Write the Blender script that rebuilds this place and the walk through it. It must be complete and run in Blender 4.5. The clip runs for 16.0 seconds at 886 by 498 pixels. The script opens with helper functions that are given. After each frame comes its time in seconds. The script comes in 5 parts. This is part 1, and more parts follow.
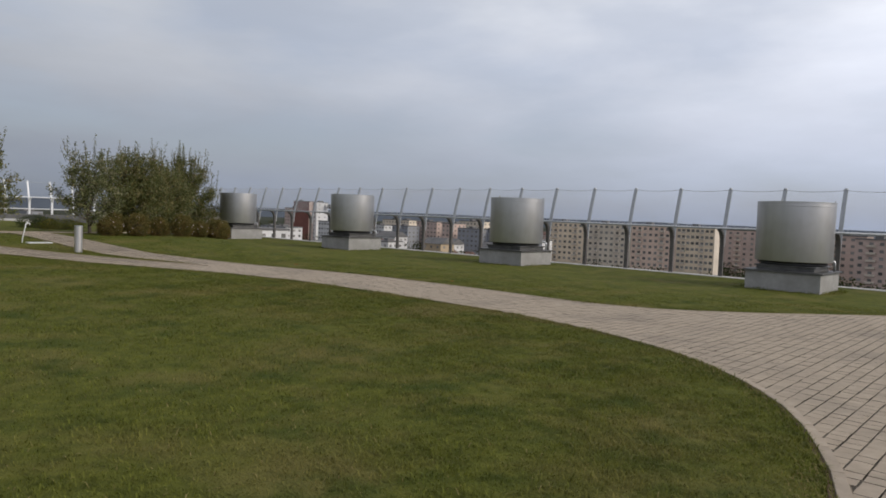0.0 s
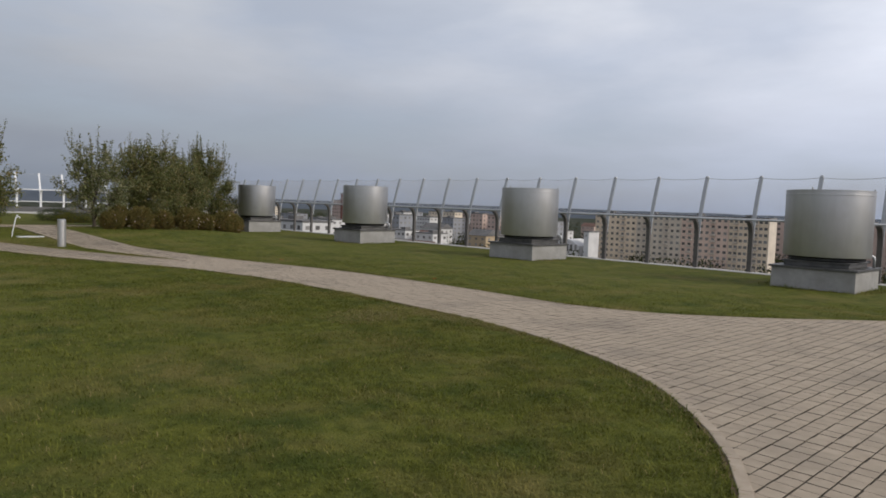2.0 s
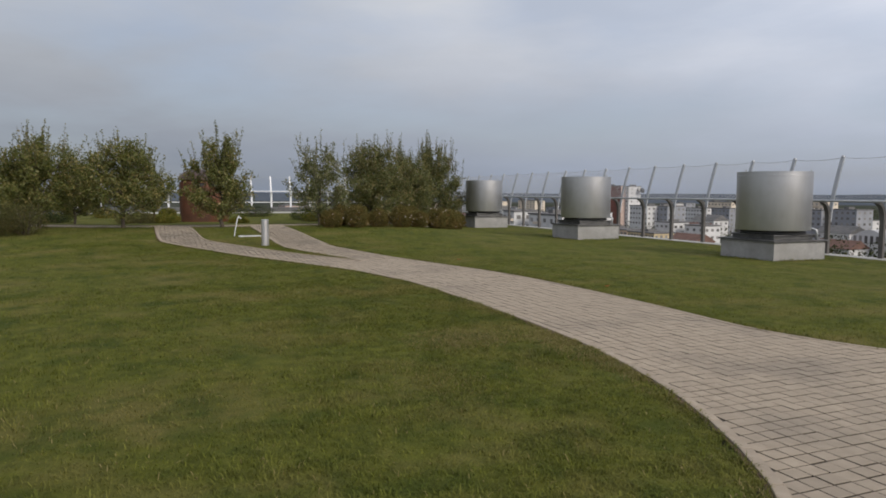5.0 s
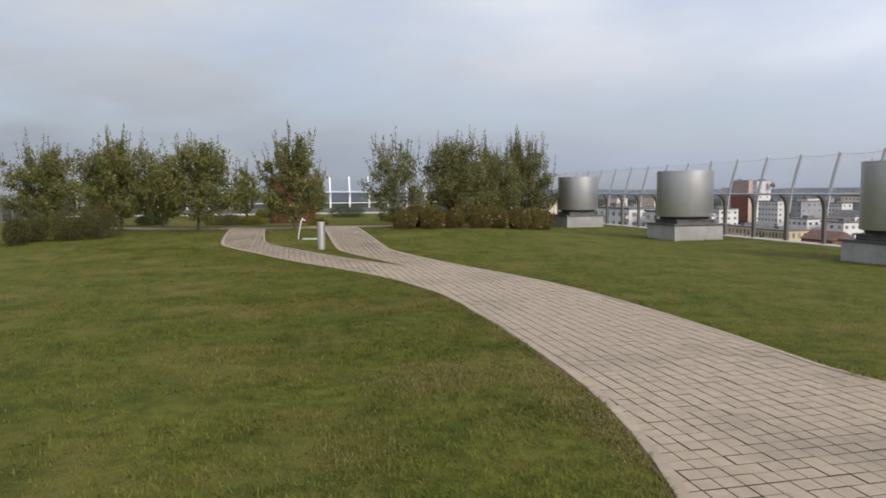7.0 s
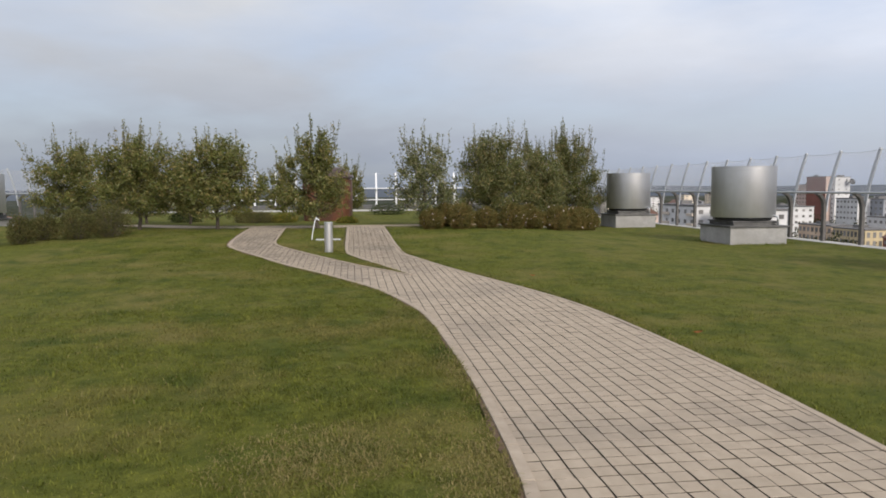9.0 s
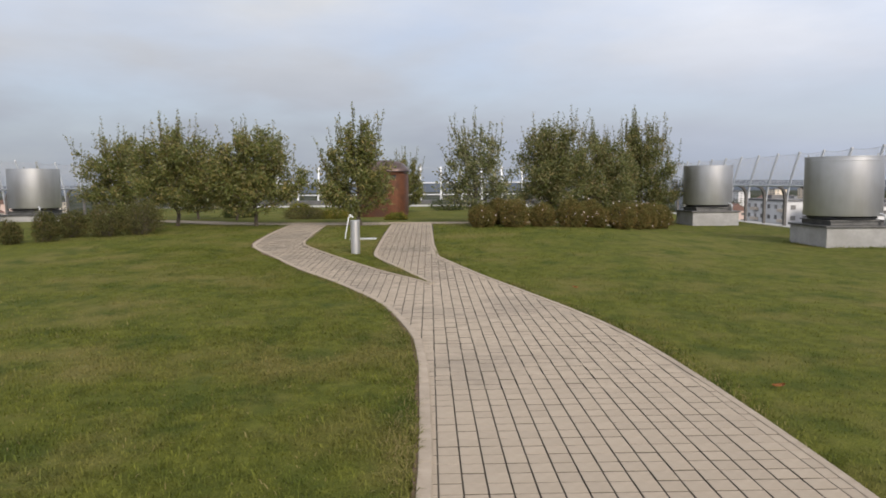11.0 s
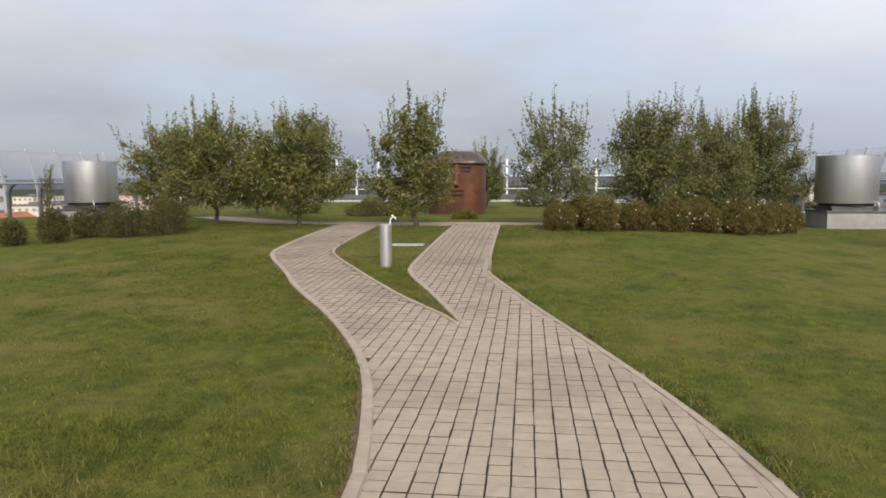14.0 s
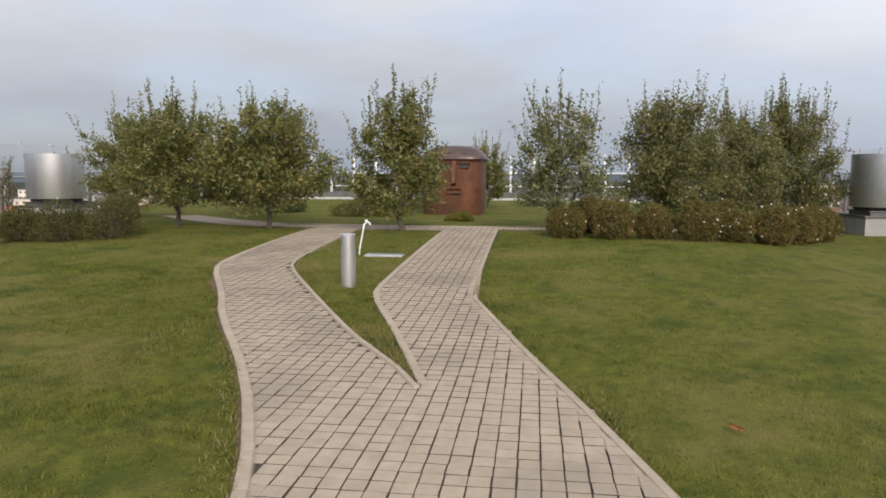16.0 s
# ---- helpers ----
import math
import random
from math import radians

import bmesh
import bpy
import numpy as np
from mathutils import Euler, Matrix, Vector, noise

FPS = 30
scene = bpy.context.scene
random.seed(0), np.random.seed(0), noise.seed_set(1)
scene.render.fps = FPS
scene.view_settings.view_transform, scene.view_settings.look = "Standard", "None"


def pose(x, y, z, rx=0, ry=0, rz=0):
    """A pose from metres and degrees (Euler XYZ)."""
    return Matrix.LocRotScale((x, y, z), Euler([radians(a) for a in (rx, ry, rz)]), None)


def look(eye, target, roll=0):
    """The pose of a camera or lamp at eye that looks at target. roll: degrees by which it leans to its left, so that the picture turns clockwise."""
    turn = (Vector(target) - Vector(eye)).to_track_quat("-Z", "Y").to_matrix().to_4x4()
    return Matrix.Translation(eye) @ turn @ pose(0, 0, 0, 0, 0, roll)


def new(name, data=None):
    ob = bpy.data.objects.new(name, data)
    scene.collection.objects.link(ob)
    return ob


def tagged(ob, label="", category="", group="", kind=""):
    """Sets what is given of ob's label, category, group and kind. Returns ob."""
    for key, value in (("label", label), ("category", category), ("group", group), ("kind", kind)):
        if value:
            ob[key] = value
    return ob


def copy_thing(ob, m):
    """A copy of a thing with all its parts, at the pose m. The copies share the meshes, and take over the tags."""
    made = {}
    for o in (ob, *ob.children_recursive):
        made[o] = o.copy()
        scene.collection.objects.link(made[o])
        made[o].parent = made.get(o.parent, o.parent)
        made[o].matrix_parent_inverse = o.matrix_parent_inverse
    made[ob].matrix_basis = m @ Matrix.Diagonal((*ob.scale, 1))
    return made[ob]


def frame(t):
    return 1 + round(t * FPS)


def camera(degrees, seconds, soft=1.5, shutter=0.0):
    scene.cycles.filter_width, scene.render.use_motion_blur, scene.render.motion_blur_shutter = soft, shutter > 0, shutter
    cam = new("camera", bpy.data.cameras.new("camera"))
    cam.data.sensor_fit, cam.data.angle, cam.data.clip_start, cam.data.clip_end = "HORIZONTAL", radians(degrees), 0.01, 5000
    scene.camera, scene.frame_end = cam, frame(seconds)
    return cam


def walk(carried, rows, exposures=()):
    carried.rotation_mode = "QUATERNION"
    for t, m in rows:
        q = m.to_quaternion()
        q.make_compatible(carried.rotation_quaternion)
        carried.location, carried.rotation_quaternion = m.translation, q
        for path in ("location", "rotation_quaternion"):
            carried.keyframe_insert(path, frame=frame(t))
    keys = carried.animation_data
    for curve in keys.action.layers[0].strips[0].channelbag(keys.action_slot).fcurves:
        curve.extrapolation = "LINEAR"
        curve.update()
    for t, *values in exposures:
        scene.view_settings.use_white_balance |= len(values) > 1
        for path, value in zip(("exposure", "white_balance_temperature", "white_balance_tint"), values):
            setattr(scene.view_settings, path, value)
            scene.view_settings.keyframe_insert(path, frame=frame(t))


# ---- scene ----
cam = camera(65.3, 16.0, soft=1.75)
METRES, EYE, TILT, LEAN, TURN = 16.0, 1.5, 0.0, 0.0, 42.1
ROWS = [
    (0.0, 0.0, 0.0, 0.0, 0.11, -2.76, -2.2),
    (0.5, 0.0212, 0.0201, 0.0012, 0.52, -3.0, -2.17),
    (1.0, 0.0428, 0.0376, 0.0016, 0.03, -3.13, -2.29),
    (1.5, 0.0606, 0.0562, 0.0014, 2.04, -3.34, -2.19),
    (2.0, 0.0794, 0.0781, 0.0026, 4.04, -3.58, -1.96),
    (2.5, 0.0986, 0.0975, 0.0027, 4.85, -3.74, -1.93),
    (3.0, 0.1141, 0.1222, 0.0016, 7.01, -3.9, -1.77),
    (3.5, 0.1279, 0.1458, 0.0027, 10.16, -4.06, -1.5),
    (4.0, 0.1424, 0.1697, 0.0033, 18.35, -4.17, -0.73),
    (6.5, 0.1787, 0.3139, 0.0056, 30.93, -4.72, 0.16),
    (7.0, 0.1832, 0.345, 0.005, 35.25, -4.67, 0.46),
    (7.5, 0.1843, 0.373, 0.0059, 35.8, -4.71, 0.41),
    (8.0, 0.1851, 0.4048, 0.0079, 36.9, -4.79, 0.35),
    (8.5, 0.1794, 0.4329, 0.0074, 39.38, -4.86, 0.46),
    (9.0, 0.173, 0.4651, 0.0072, 40.37, -4.96, 0.35),
    (11.5, 0.1167, 0.6143, 0.0066, 49.38, -5.4, 0.57),
    (12.0, 0.0978, 0.644, 0.0068, 51.83, -5.44, 0.7),
    (12.5, 0.0782, 0.6706, 0.0066, 52.63, -5.67, 0.69),
    (13.0, 0.0571, 0.7017, 0.0076, 53.44, -5.79, 0.59),
    (13.5, 0.0362, 0.7273, 0.0067, 54.7, -5.84, 0.56),
    (14.0, 0.0113, 0.7552, 0.0073, 54.82, -5.89, 0.36),
    (14.5, -0.0107, 0.7781, 0.0078, 55.69, -5.89, 0.34),
    (15.0, -0.0372, 0.8046, 0.0082, 55.89, -6.0, 0.2),
    (15.5, -0.0589, 0.8281, 0.0088, 55.64, -6.15, 0.06),
    (16.0, -0.0865, 0.8531, 0.0094, 55.37, -6.2, -0.12),
]
walk(cam, [(t, pose(0, 0, EYE, TILT, LEAN, TURN) @ pose(METRES * x, METRES * y, METRES * z, 90 + pitch, roll, yaw)) for t, x, y, z, yaw, pitch, roll in ROWS],
     exposures=[(0.0, -0.77, 6400, 9), (4.0, -0.76, 6400, 9), (6.5, -0.36, 6420, 9.3), (9.0, -0.22, 6450, 9.6), (12.0, -0.12, 6500, 10), (16.0, -0.08, 6530, 10)])

# ---- light and sky ----
SUN_AZ, SUN_EL = radians(20), radians(30)      # azimuth measured from +x towards +y
sun_dir = Vector((math.cos(SUN_EL) * math.cos(SUN_AZ), math.cos(SUN_EL) * math.sin(SUN_AZ), math.sin(SUN_EL)))
sun_data = bpy.data.lights.new("sun", "SUN")
sun_data.energy, sun_data.angle, sun_data.color = 3.8, radians(24), (1.0, 0.91, 0.80)
sun = new("sun", sun_data)
sun.matrix_world = look(sun_dir * 60, (0, 0, 0))

world = bpy.data.worlds.new("sky")
world.use_nodes = True
scene.world = world
wn, wl = world.node_tree.nodes, world.node_tree.links
wn.clear()
sky = wn.new("ShaderNodeTexSky")
sky.sky_type, sky.sun_disc = "NISHITA", False
sky.sun_elevation, sky.sun_rotation = SUN_EL, radians(90) - SUN_AZ
sky.air_density, sky.dust_density, sky.ozone_density = 1.0, 2.0, 1.5
wc = wn.new("ShaderNodeTexCoord")
wm = wn.new("ShaderNodeMapping")
wm.inputs["Scale"].default_value = (1.0, 1.0, 3.4)
wl.new(wc.outputs["Generated"], wm.inputs["Vector"])
wz = wn.new("ShaderNodeTexNoise")
wz.inputs["Scale"].default_value, wz.inputs["Detail"].default_value, wz.inputs["Roughness"].default_value = 2.1, 7, 0.5
wz.inputs["Distortion"].default_value = 0.15
wl.new(wm.outputs["Vector"], wz.inputs["Vector"])
wr = wn.new("ShaderNodeValToRGB")
wr.color_ramp.elements[0].position, wr.color_ramp.elements[0].color = 0.38, (0.66, 0.66, 0.66, 1)
wr.color_ramp.elements[1].position, wr.color_ramp.elements[1].color = 0.60, (1, 1, 1, 1)
wl.new(wz.outputs["Fac"], wr.inputs["Fac"])
wx = wn.new("ShaderNodeMixRGB")
wsep = wn.new("ShaderNodeSeparateXYZ")
wl.new(wc.outputs["Generated"], wsep.inputs["Vector"])
wgrad = wn.new("ShaderNodeValToRGB")
wgrad.color_ramp.elements[0].position, wgrad.color_ramp.elements[0].color = 0.0, (5.0, 5.7, 7.4, 1)
wgrad.color_ramp.elements[1].position, wgrad.color_ramp.elements[1].color = 1.0, (5.7, 6.1, 7.2, 1)
for pos, colour in ((0.10, (7.1, 7.65, 9.05, 1)), (0.22, (9.65, 10.05, 11.25, 1)), (0.36, (10.95, 11.1, 11.5, 1)), (0.62, (7.8, 7.9, 8.6, 1))):
    wgrad.color_ramp.elements.new(pos).color = colour
wl.new(wsep.outputs["Z"], wgrad.inputs["Fac"])
# thin cloud scatters more light on the sun's side
wdot = wn.new("ShaderNodeVectorMath")
wdot.operation = "DOT_PRODUCT"
wdot.inputs[1].default_value = sun_dir
wl.new(wc.outputs["Generated"], wdot.inputs[0])
wglow = wn.new("ShaderNodeMapRange")
wglow.inputs["From Min"].default_value, wglow.inputs["From Max"].default_value = -0.8, 0.5
wglow.inputs["To Min"].default_value, wglow.inputs["To Max"].default_value = 0.0, 1.0
wtint = wn.new("ShaderNodeMixRGB")
wtint.inputs["Color1"].default_value, wtint.inputs["Color2"].default_value = (0.87, 0.865, 0.825, 1), (2.14, 2.11, 2.11, 1)
wl.new(wdot.outputs["Value"], wglow.inputs["Value"])
wmul = wn.new("ShaderNodeVectorMath")
wmul.operation = "MULTIPLY"
wl.new(wglow.outputs["Result"], wtint.inputs["Fac"])
wl.new(wgrad.outputs["Color"], wmul.inputs[0])
wl.new(wtint.outputs["Color"], wmul.inputs[1])
wz2 = wn.new("ShaderNodeTexNoise")
wz2.inputs["Scale"].default_value, wz2.inputs["Detail"].default_value, wz2.inputs["Roughness"].default_value = 2.3, 8, 0.58
wl.new(wm.outputs["Vector"], wz2.inputs["Vector"])
wpuff = wn.new("ShaderNodeMapRange")
wpuff.inputs["From Min"].default_value, wpuff.inputs["From Max"].default_value = 0.36, 0.64
wpuff.inputs["To Min"].default_value, wpuff.inputs["To Max"].default_value = 0.97, 1.11
wl.new(wz2.outputs["Fac"], wpuff.inputs["Value"])
wmul2 = wn.new("ShaderNodeVectorMath")
wmul2.operation = "SCALE"
wl.new(wmul.outputs["Vector"], wmul2.inputs[0])
wl.new(wpuff.outputs["Result"], wmul2.inputs["Scale"])
wl.new(wmul2.outputs["Vector"], wx.inputs["Color2"])
wl.new(wr.outputs["Color"], wx.inputs["Fac"])
wblue = wn.new("ShaderNodeVectorMath")
wblue.operation = "MULTIPLY"
wblue.inputs[1].default_value = (2.6, 2.45, 2.62)
wl.new(sky.outputs["Color"], wblue.inputs[0])
wl.new(wblue.outputs["Vector"], wx.inputs["Color1"])
wb = wn.new("ShaderNodeBackground")
wb.inputs["Strength"].default_value = 0.076
wl.new(wx.outputs["Color"], wb.inputs["Color"])
wo = wn.new("ShaderNodeOutputWorld")
wl.new(wb.outputs["Background"], wo.inputs["Surface"])


# ---- materials ----
def material(name, low, high, scale=8.0, rough=0.8, metal=0.0, bump=0.0, bump_scale=None, island=0.0, objrand=0.0,
             stain=None, stain_scale=1.0, stain_amount=0.5, translucent=0.0, stretch=None, spec=0.3):
    m = bpy.data.materials.new(name)
    m.use_nodes = True
    n, l = m.node_tree.nodes, m.node_tree.links
    b = n["Principled BSDF"]
    b.inputs["Roughness"].default_value, b.inputs["Metallic"].default_value = rough, metal
    b.inputs["Specular IOR Level"].default_value = spec
    tc = n.new("ShaderNodeTexCoord")
    co = tc.outputs["Object"]
    if stretch:
        mp = n.new("ShaderNodeMapping")
        mp.inputs["Scale"].default_value = stretch
        l.new(co, mp.inputs["Vector"])
        co = mp.outputs["Vector"]
    nz = n.new("ShaderNodeTexNoise")
    nz.inputs["Scale"].default_value, nz.inputs["Detail"].default_value, nz.inputs["Roughness"].default_value = scale, 6, 0.62
    l.new(co, nz.inputs["Vector"])
    fac = nz.outputs["Fac"]
    ramp = n.new("ShaderNodeMapRange")
    ramp.inputs["From Min"].default_value, ramp.inputs["From Max"].default_value = 0.3, 0.7
    l.new(fac, ramp.inputs["Value"])
    mix = n.new("ShaderNodeMixRGB")
    mix.inputs["Color1"].default_value, mix.inputs["Color2"].default_value = (*low, 1), (*high, 1)
    l.new(ramp.outputs["Result"], mix.inputs["Fac"])
    col = mix.outputs["Color"]
    if stain:
        n2 = n.new("ShaderNodeTexNoise")
        n2.inputs["Scale"].default_value, n2.inputs["Detail"].default_value = stain_scale, 4
        l.new(tc.outputs["Object"], n2.inputs["Vector"])
        r2 = n.new("ShaderNodeMapRange")
        r2.inputs["From Min"].default_value, r2.inputs["From Max"].default_value = 0.48, 0.68
        r2.inputs["To Max"].default_value = stain_amount
        l.new(n2.outputs["Fac"], r2.inputs["Value"])
        mx = n.new("ShaderNodeMixRGB")
        mx.inputs["Color2"].default_value = (*stain, 1)
        l.new(r2.outputs["Result"], mx.inputs["Fac"])
        l.new(col, mx.inputs["Color1"])
        col = mx.outputs["Color"]
    for amount, kind, out in ((island, "ShaderNodeNewGeometry", "Random Per Island"), (objrand, "ShaderNodeObjectInfo", "Random")):
        if amount:
            g = n.new(kind)
            mr = n.new("ShaderNodeMapRange")
            mr.inputs["To Min"].default_value, mr.inputs["To Max"].default_value = 1 - amount, 1 + amount
            l.new(g.outputs[out], mr.inputs["Value"])
            hs = n.new("ShaderNodeHueSaturation")
            l.new(mr.outputs["Result"], hs.inputs["Value"])
            l.new(col, hs.inputs["Color"])
            col = hs.outputs["Color"]
    l.new(col, b.inputs["Base Color"])
    if bump:
        nb = n.new("ShaderNodeTexNoise")
        nb.inputs["Scale"].default_value, nb.inputs["Detail"].default_value = bump_scale or scale * 3, 5
        l.new(co, nb.inputs["Vector"])
        bp = n.new("ShaderNodeBump")
        bp.inputs["Strength"].default_value, bp.inputs["Distance"].default_value = bump, 0.02
        l.new(nb.outputs["Fac"], bp.inputs["Height"])
        l.new(bp.outputs["Normal"], b.inputs["Normal"])
    if translucent:
        tr = n.new("ShaderNodeBsdfTranslucent")
        l.new(col, tr.inputs["Color"])
        ms = n.new("ShaderNodeMixShader")
        ms.inputs["Fac"].default_value = translucent
        l.new(b.outputs["BSDF"], ms.inputs[1])
        l.new(tr.outputs["BSDF"], ms.inputs[2])
        l.new(ms.outputs["Shader"], n["Material Output"].inputs["Surface"])
    return m


def leaf_material(name, green, mid, autumn, turn, gloss=0.7, spec=0.12):
    """Leaves whose colour runs from green to an autumn tint, leaf by leaf."""
    m = material(name, green, mid, 2.0, gloss, translucent=0.36, spec=spec)
    n, l = m.node_tree.nodes, m.node_tree.links
    g = n.new("ShaderNodeNewGeometry")
    r = n.new("ShaderNodeValToRGB")
    r.color_ramp.elements[0].color, r.color_ramp.elements[0].position = (*green, 1), 0.0
    r.color_ramp.elements[1].color, r.color_ramp.elements[1].position = (*autumn, 1), 1.0
    e = r.color_ramp.elements.new(1 - turn)
    e.color = (*mid, 1)
    # whole limbs turn sooner than others
    z = n.new("ShaderNodeTexNoise")
    z.inputs["Scale"].default_value, z.inputs["Detail"].default_value = 2.2, 2
    tc = n.new("ShaderNodeTexCoord")
    l.new(tc.outputs["Object"], z.inputs["Vector"])
    shift = n.new("ShaderNodeMapRange")
    shift.inputs["From Min"].default_value, shift.inputs["From Max"].default_value = 0.3, 0.7
    shift.inputs["To Min"].default_value, shift.inputs["To Max"].default_value = -0.28, 0.28
    l.new(z.outputs["Fac"], shift.inputs["Value"])
    both = n.new("ShaderNodeMath")
    both.operation, both.use_clamp = "ADD", True
    l.new(g.outputs["Random Per Island"], both.inputs[0])
    l.new(shift.outputs["Result"], both.inputs[1])
    l.new(both.outputs["Value"], r.inputs["Fac"])
    l.new(r.outputs["Color"], n["Principled BSDF"].inputs["Base Color"])
    for node in n:
        if node.type == "BSDF_TRANSLUCENT":
            l.new(r.outputs["Color"], node.inputs["Color"])
    return m


def lawn_colours(m, gain):
    """Patchy lawn colour by place: dark and olive clumps, broad dry areas."""
    n, l = m.node_tree.nodes, m.node_tree.links
    tc = n.new("ShaderNodeTexCoord")

    def field(scale, lo, hi, detail=5):
        z = n.new("ShaderNodeTexNoise")
        z.inputs["Scale"].default_value, z.inputs["Detail"].default_value, z.inputs["Roughness"].default_value = scale, detail, 0.65
        l.new(tc.outputs["Object"], z.inputs["Vector"])
        r = n.new("ShaderNodeMapRange")
        r.inputs["From Min"].default_value, r.inputs["From Max"].default_value = lo, hi
        l.new(z.outputs["Fac"], r.inputs["Value"])
        return r.outputs["Result"]

    def blend(fac, a, b):
        x = n.new("ShaderNodeMixRGB")
        l.new(fac, x.inputs["Fac"])
        for v, k in ((a, "Color1"), (b, "Color2")):
            if isinstance(v, tuple):
                x.inputs[k].default_value = (*[c * gain for c in v], 1)
            else:
                l.new(v, x.inputs[k])
        return x.outputs["Color"]

    base = blend(field(7.0, 0.34, 0.66), (0.080, 0.092, 0.015), (0.144, 0.153, 0.026))
    base = blend(field(0.8, 0.47, 0.68, 4), base, (0.168, 0.150, 0.044))
    base = blend(field(1.7, 0.50, 0.70, 4), base, (0.062, 0.083, 0.014))
    return base


M_SOIL_LAWN = material("lawn_turf", (0.050, 0.064, 0.012), (0.105, 0.118, 0.026), 16, 0.95, bump=1.0, bump_scale=60,
                       stain=(0.105, 0.088, 0.034), stain_scale=0.42, stain_amount=0.55, spec=0.1)
M_GRASS = leaf_material("grass_blade", (0.062, 0.086, 0.014), (0.105, 0.125, 0.026), (0.26, 0.22, 0.09), 0.2, 0.6)
M_GRASS_DRY = leaf_material("dry_grass_blade", (0.215, 0.18, 0.068), (0.30, 0.25, 0.11), (0.13, 0.13, 0.035), 0.25, 0.7)
for m, gain in ((M_SOIL_LAWN, 0.78), (M_GRASS, 1.0)):
    colour = lawn_colours(m, gain)
    nn, ll = m.node_tree.nodes, m.node_tree.links
    isl = nn.new("ShaderNodeNewGeometry")
    rng_node = nn.new("ShaderNodeMapRange")
    rng_node.inputs["To Min"].default_value, rng_node.inputs["To Max"].default_value = 0.72, 1.45
    hsv = nn.new("ShaderNodeHueSaturation")
    ll.new(isl.outputs["Random Per Island"], rng_node.inputs["Value"])
    if m is M_GRASS:
        ll.new(rng_node.outputs["Result"], hsv.inputs["Value"])
    ll.new(colour, hsv.inputs["Color"])
    for node in nn:
        if node.type == "BSDF_TRANSLUCENT":
            ll.new(hsv.outputs["Color"], node.inputs["Color"])
    ll.new(hsv.outputs["Color"], nn["Principled BSDF"].inputs["Base Color"])
M_PAVER = material("paver_concrete", (0.292, 0.242, 0.180), (0.366, 0.306, 0.232), 9, 0.9, bump=0.35, bump_scale=160, island=0.05,
                   stain=(0.165, 0.142, 0.115), stain_scale=0.9, stain_amount=0.45)
M_PAVER_ONE = material("paver_concrete_single", (0.292, 0.242, 0.180), (0.366, 0.306, 0.232), 9, 0.9, bump=0.35, bump_scale=160, objrand=0.05,
                       stain=(0.165, 0.142, 0.115), stain_scale=0.9, stain_amount=0.45)
M_KERB = material("kerb_concrete", (0.285, 0.235, 0.178), (0.370, 0.31, 0.238), 12, 0.9, bump=0.35, bump_scale=140, objrand=0.08,
                  stain=(0.12, 0.11, 0.075), stain_scale=3, stain_amount=0.4)
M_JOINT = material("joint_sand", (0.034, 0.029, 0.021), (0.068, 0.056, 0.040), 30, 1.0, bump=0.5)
M_STEEL = material("brushed_steel", (0.455, 0.455, 0.455), (0.51, 0.51, 0.51), 6, 0.41, 0.88, bump=0.04, bump_scale=40, stretch=(1, 1, 0.12),
                   stain=(0.40, 0.385, 0.36), stain_scale=2.5, stain_amount=0.35)
M_STAINLESS = material("stainless_steel", (0.52, 0.51, 0.495), (0.62, 0.61, 0.595), 5, 0.38, 0.95, stretch=(1, 1, 0.1))
M_DARK = material("dark_metal_and_slot_shade", (0.035, 0.035, 0.036), (0.07, 0.07, 0.07), 6, 0.55, 0.5)
M_CAP = material("weathered_cap_sheet", (0.09, 0.09, 0.09), (0.15, 0.148, 0.142), 5, 0.5, 0.6, stain=(0.06, 0.06, 0.06), stain_scale=3)
M_PLINTH = material("plinth_render", (0.25, 0.246, 0.236), (0.335, 0.328, 0.314), 5, 0.9, bump=0.2, bump_scale=80,
                    stain=(0.21, 0.205, 0.19), stain_scale=1.6, stain_amount=0.5)
M_GALV = material("galvanised_steel", (0.40, 0.41, 0.42), (0.52, 0.53, 0.54), 9, 0.45, 0.6, stain=(0.33, 0.34, 0.34), stain_scale=4)
M_POST = material("weathered_post_steel", (0.090, 0.084, 0.078), (0.135, 0.127, 0.118), 6, 0.6, 0.2, stain=(0.09, 0.085, 0.08), stain_scale=3)
M_UPPER = material("dull_galvanised_post", (0.33, 0.345, 0.36), (0.42, 0.435, 0.45), 9, 0.5, 0.3)
M_WIRE = material("fence_wire", (0.46, 0.47, 0.48), (0.55, 0.56, 0.57), 9, 0.5, 0.4)
# white paint of the standpipe; on the west fence, sunlight put into the colour
M_WHITE = material("white_paint_and_sunlit_steel", (0.60, 0.61, 0.62), (0.70, 0.71, 0.72), 6, 0.45)
M_COPING = material("coping_concrete", (0.33, 0.32, 0.30), (0.44, 0.43, 0.40), 3, 0.9, bump=0.2, bump_scale=60, stain=(0.28, 0.27, 0.25), stain_scale=1.2)
M_PARAPET = material("parapet_render_dark", (0.085, 0.086, 0.088), (0.13, 0.13, 0.13), 4, 0.9, bump=0.2, bump_scale=60, stain=(0.07, 0.07, 0.068), stain_scale=1.5)
M_RUST = material("rusted_steel", (0.062, 0.026, 0.014), (0.135, 0.052, 0.025), 3.5, 0.5, 0.3, bump=0.3, bump_scale=30,
                  stain=(0.045, 0.030, 0.024), stain_scale=1.7, stain_amount=0.6)
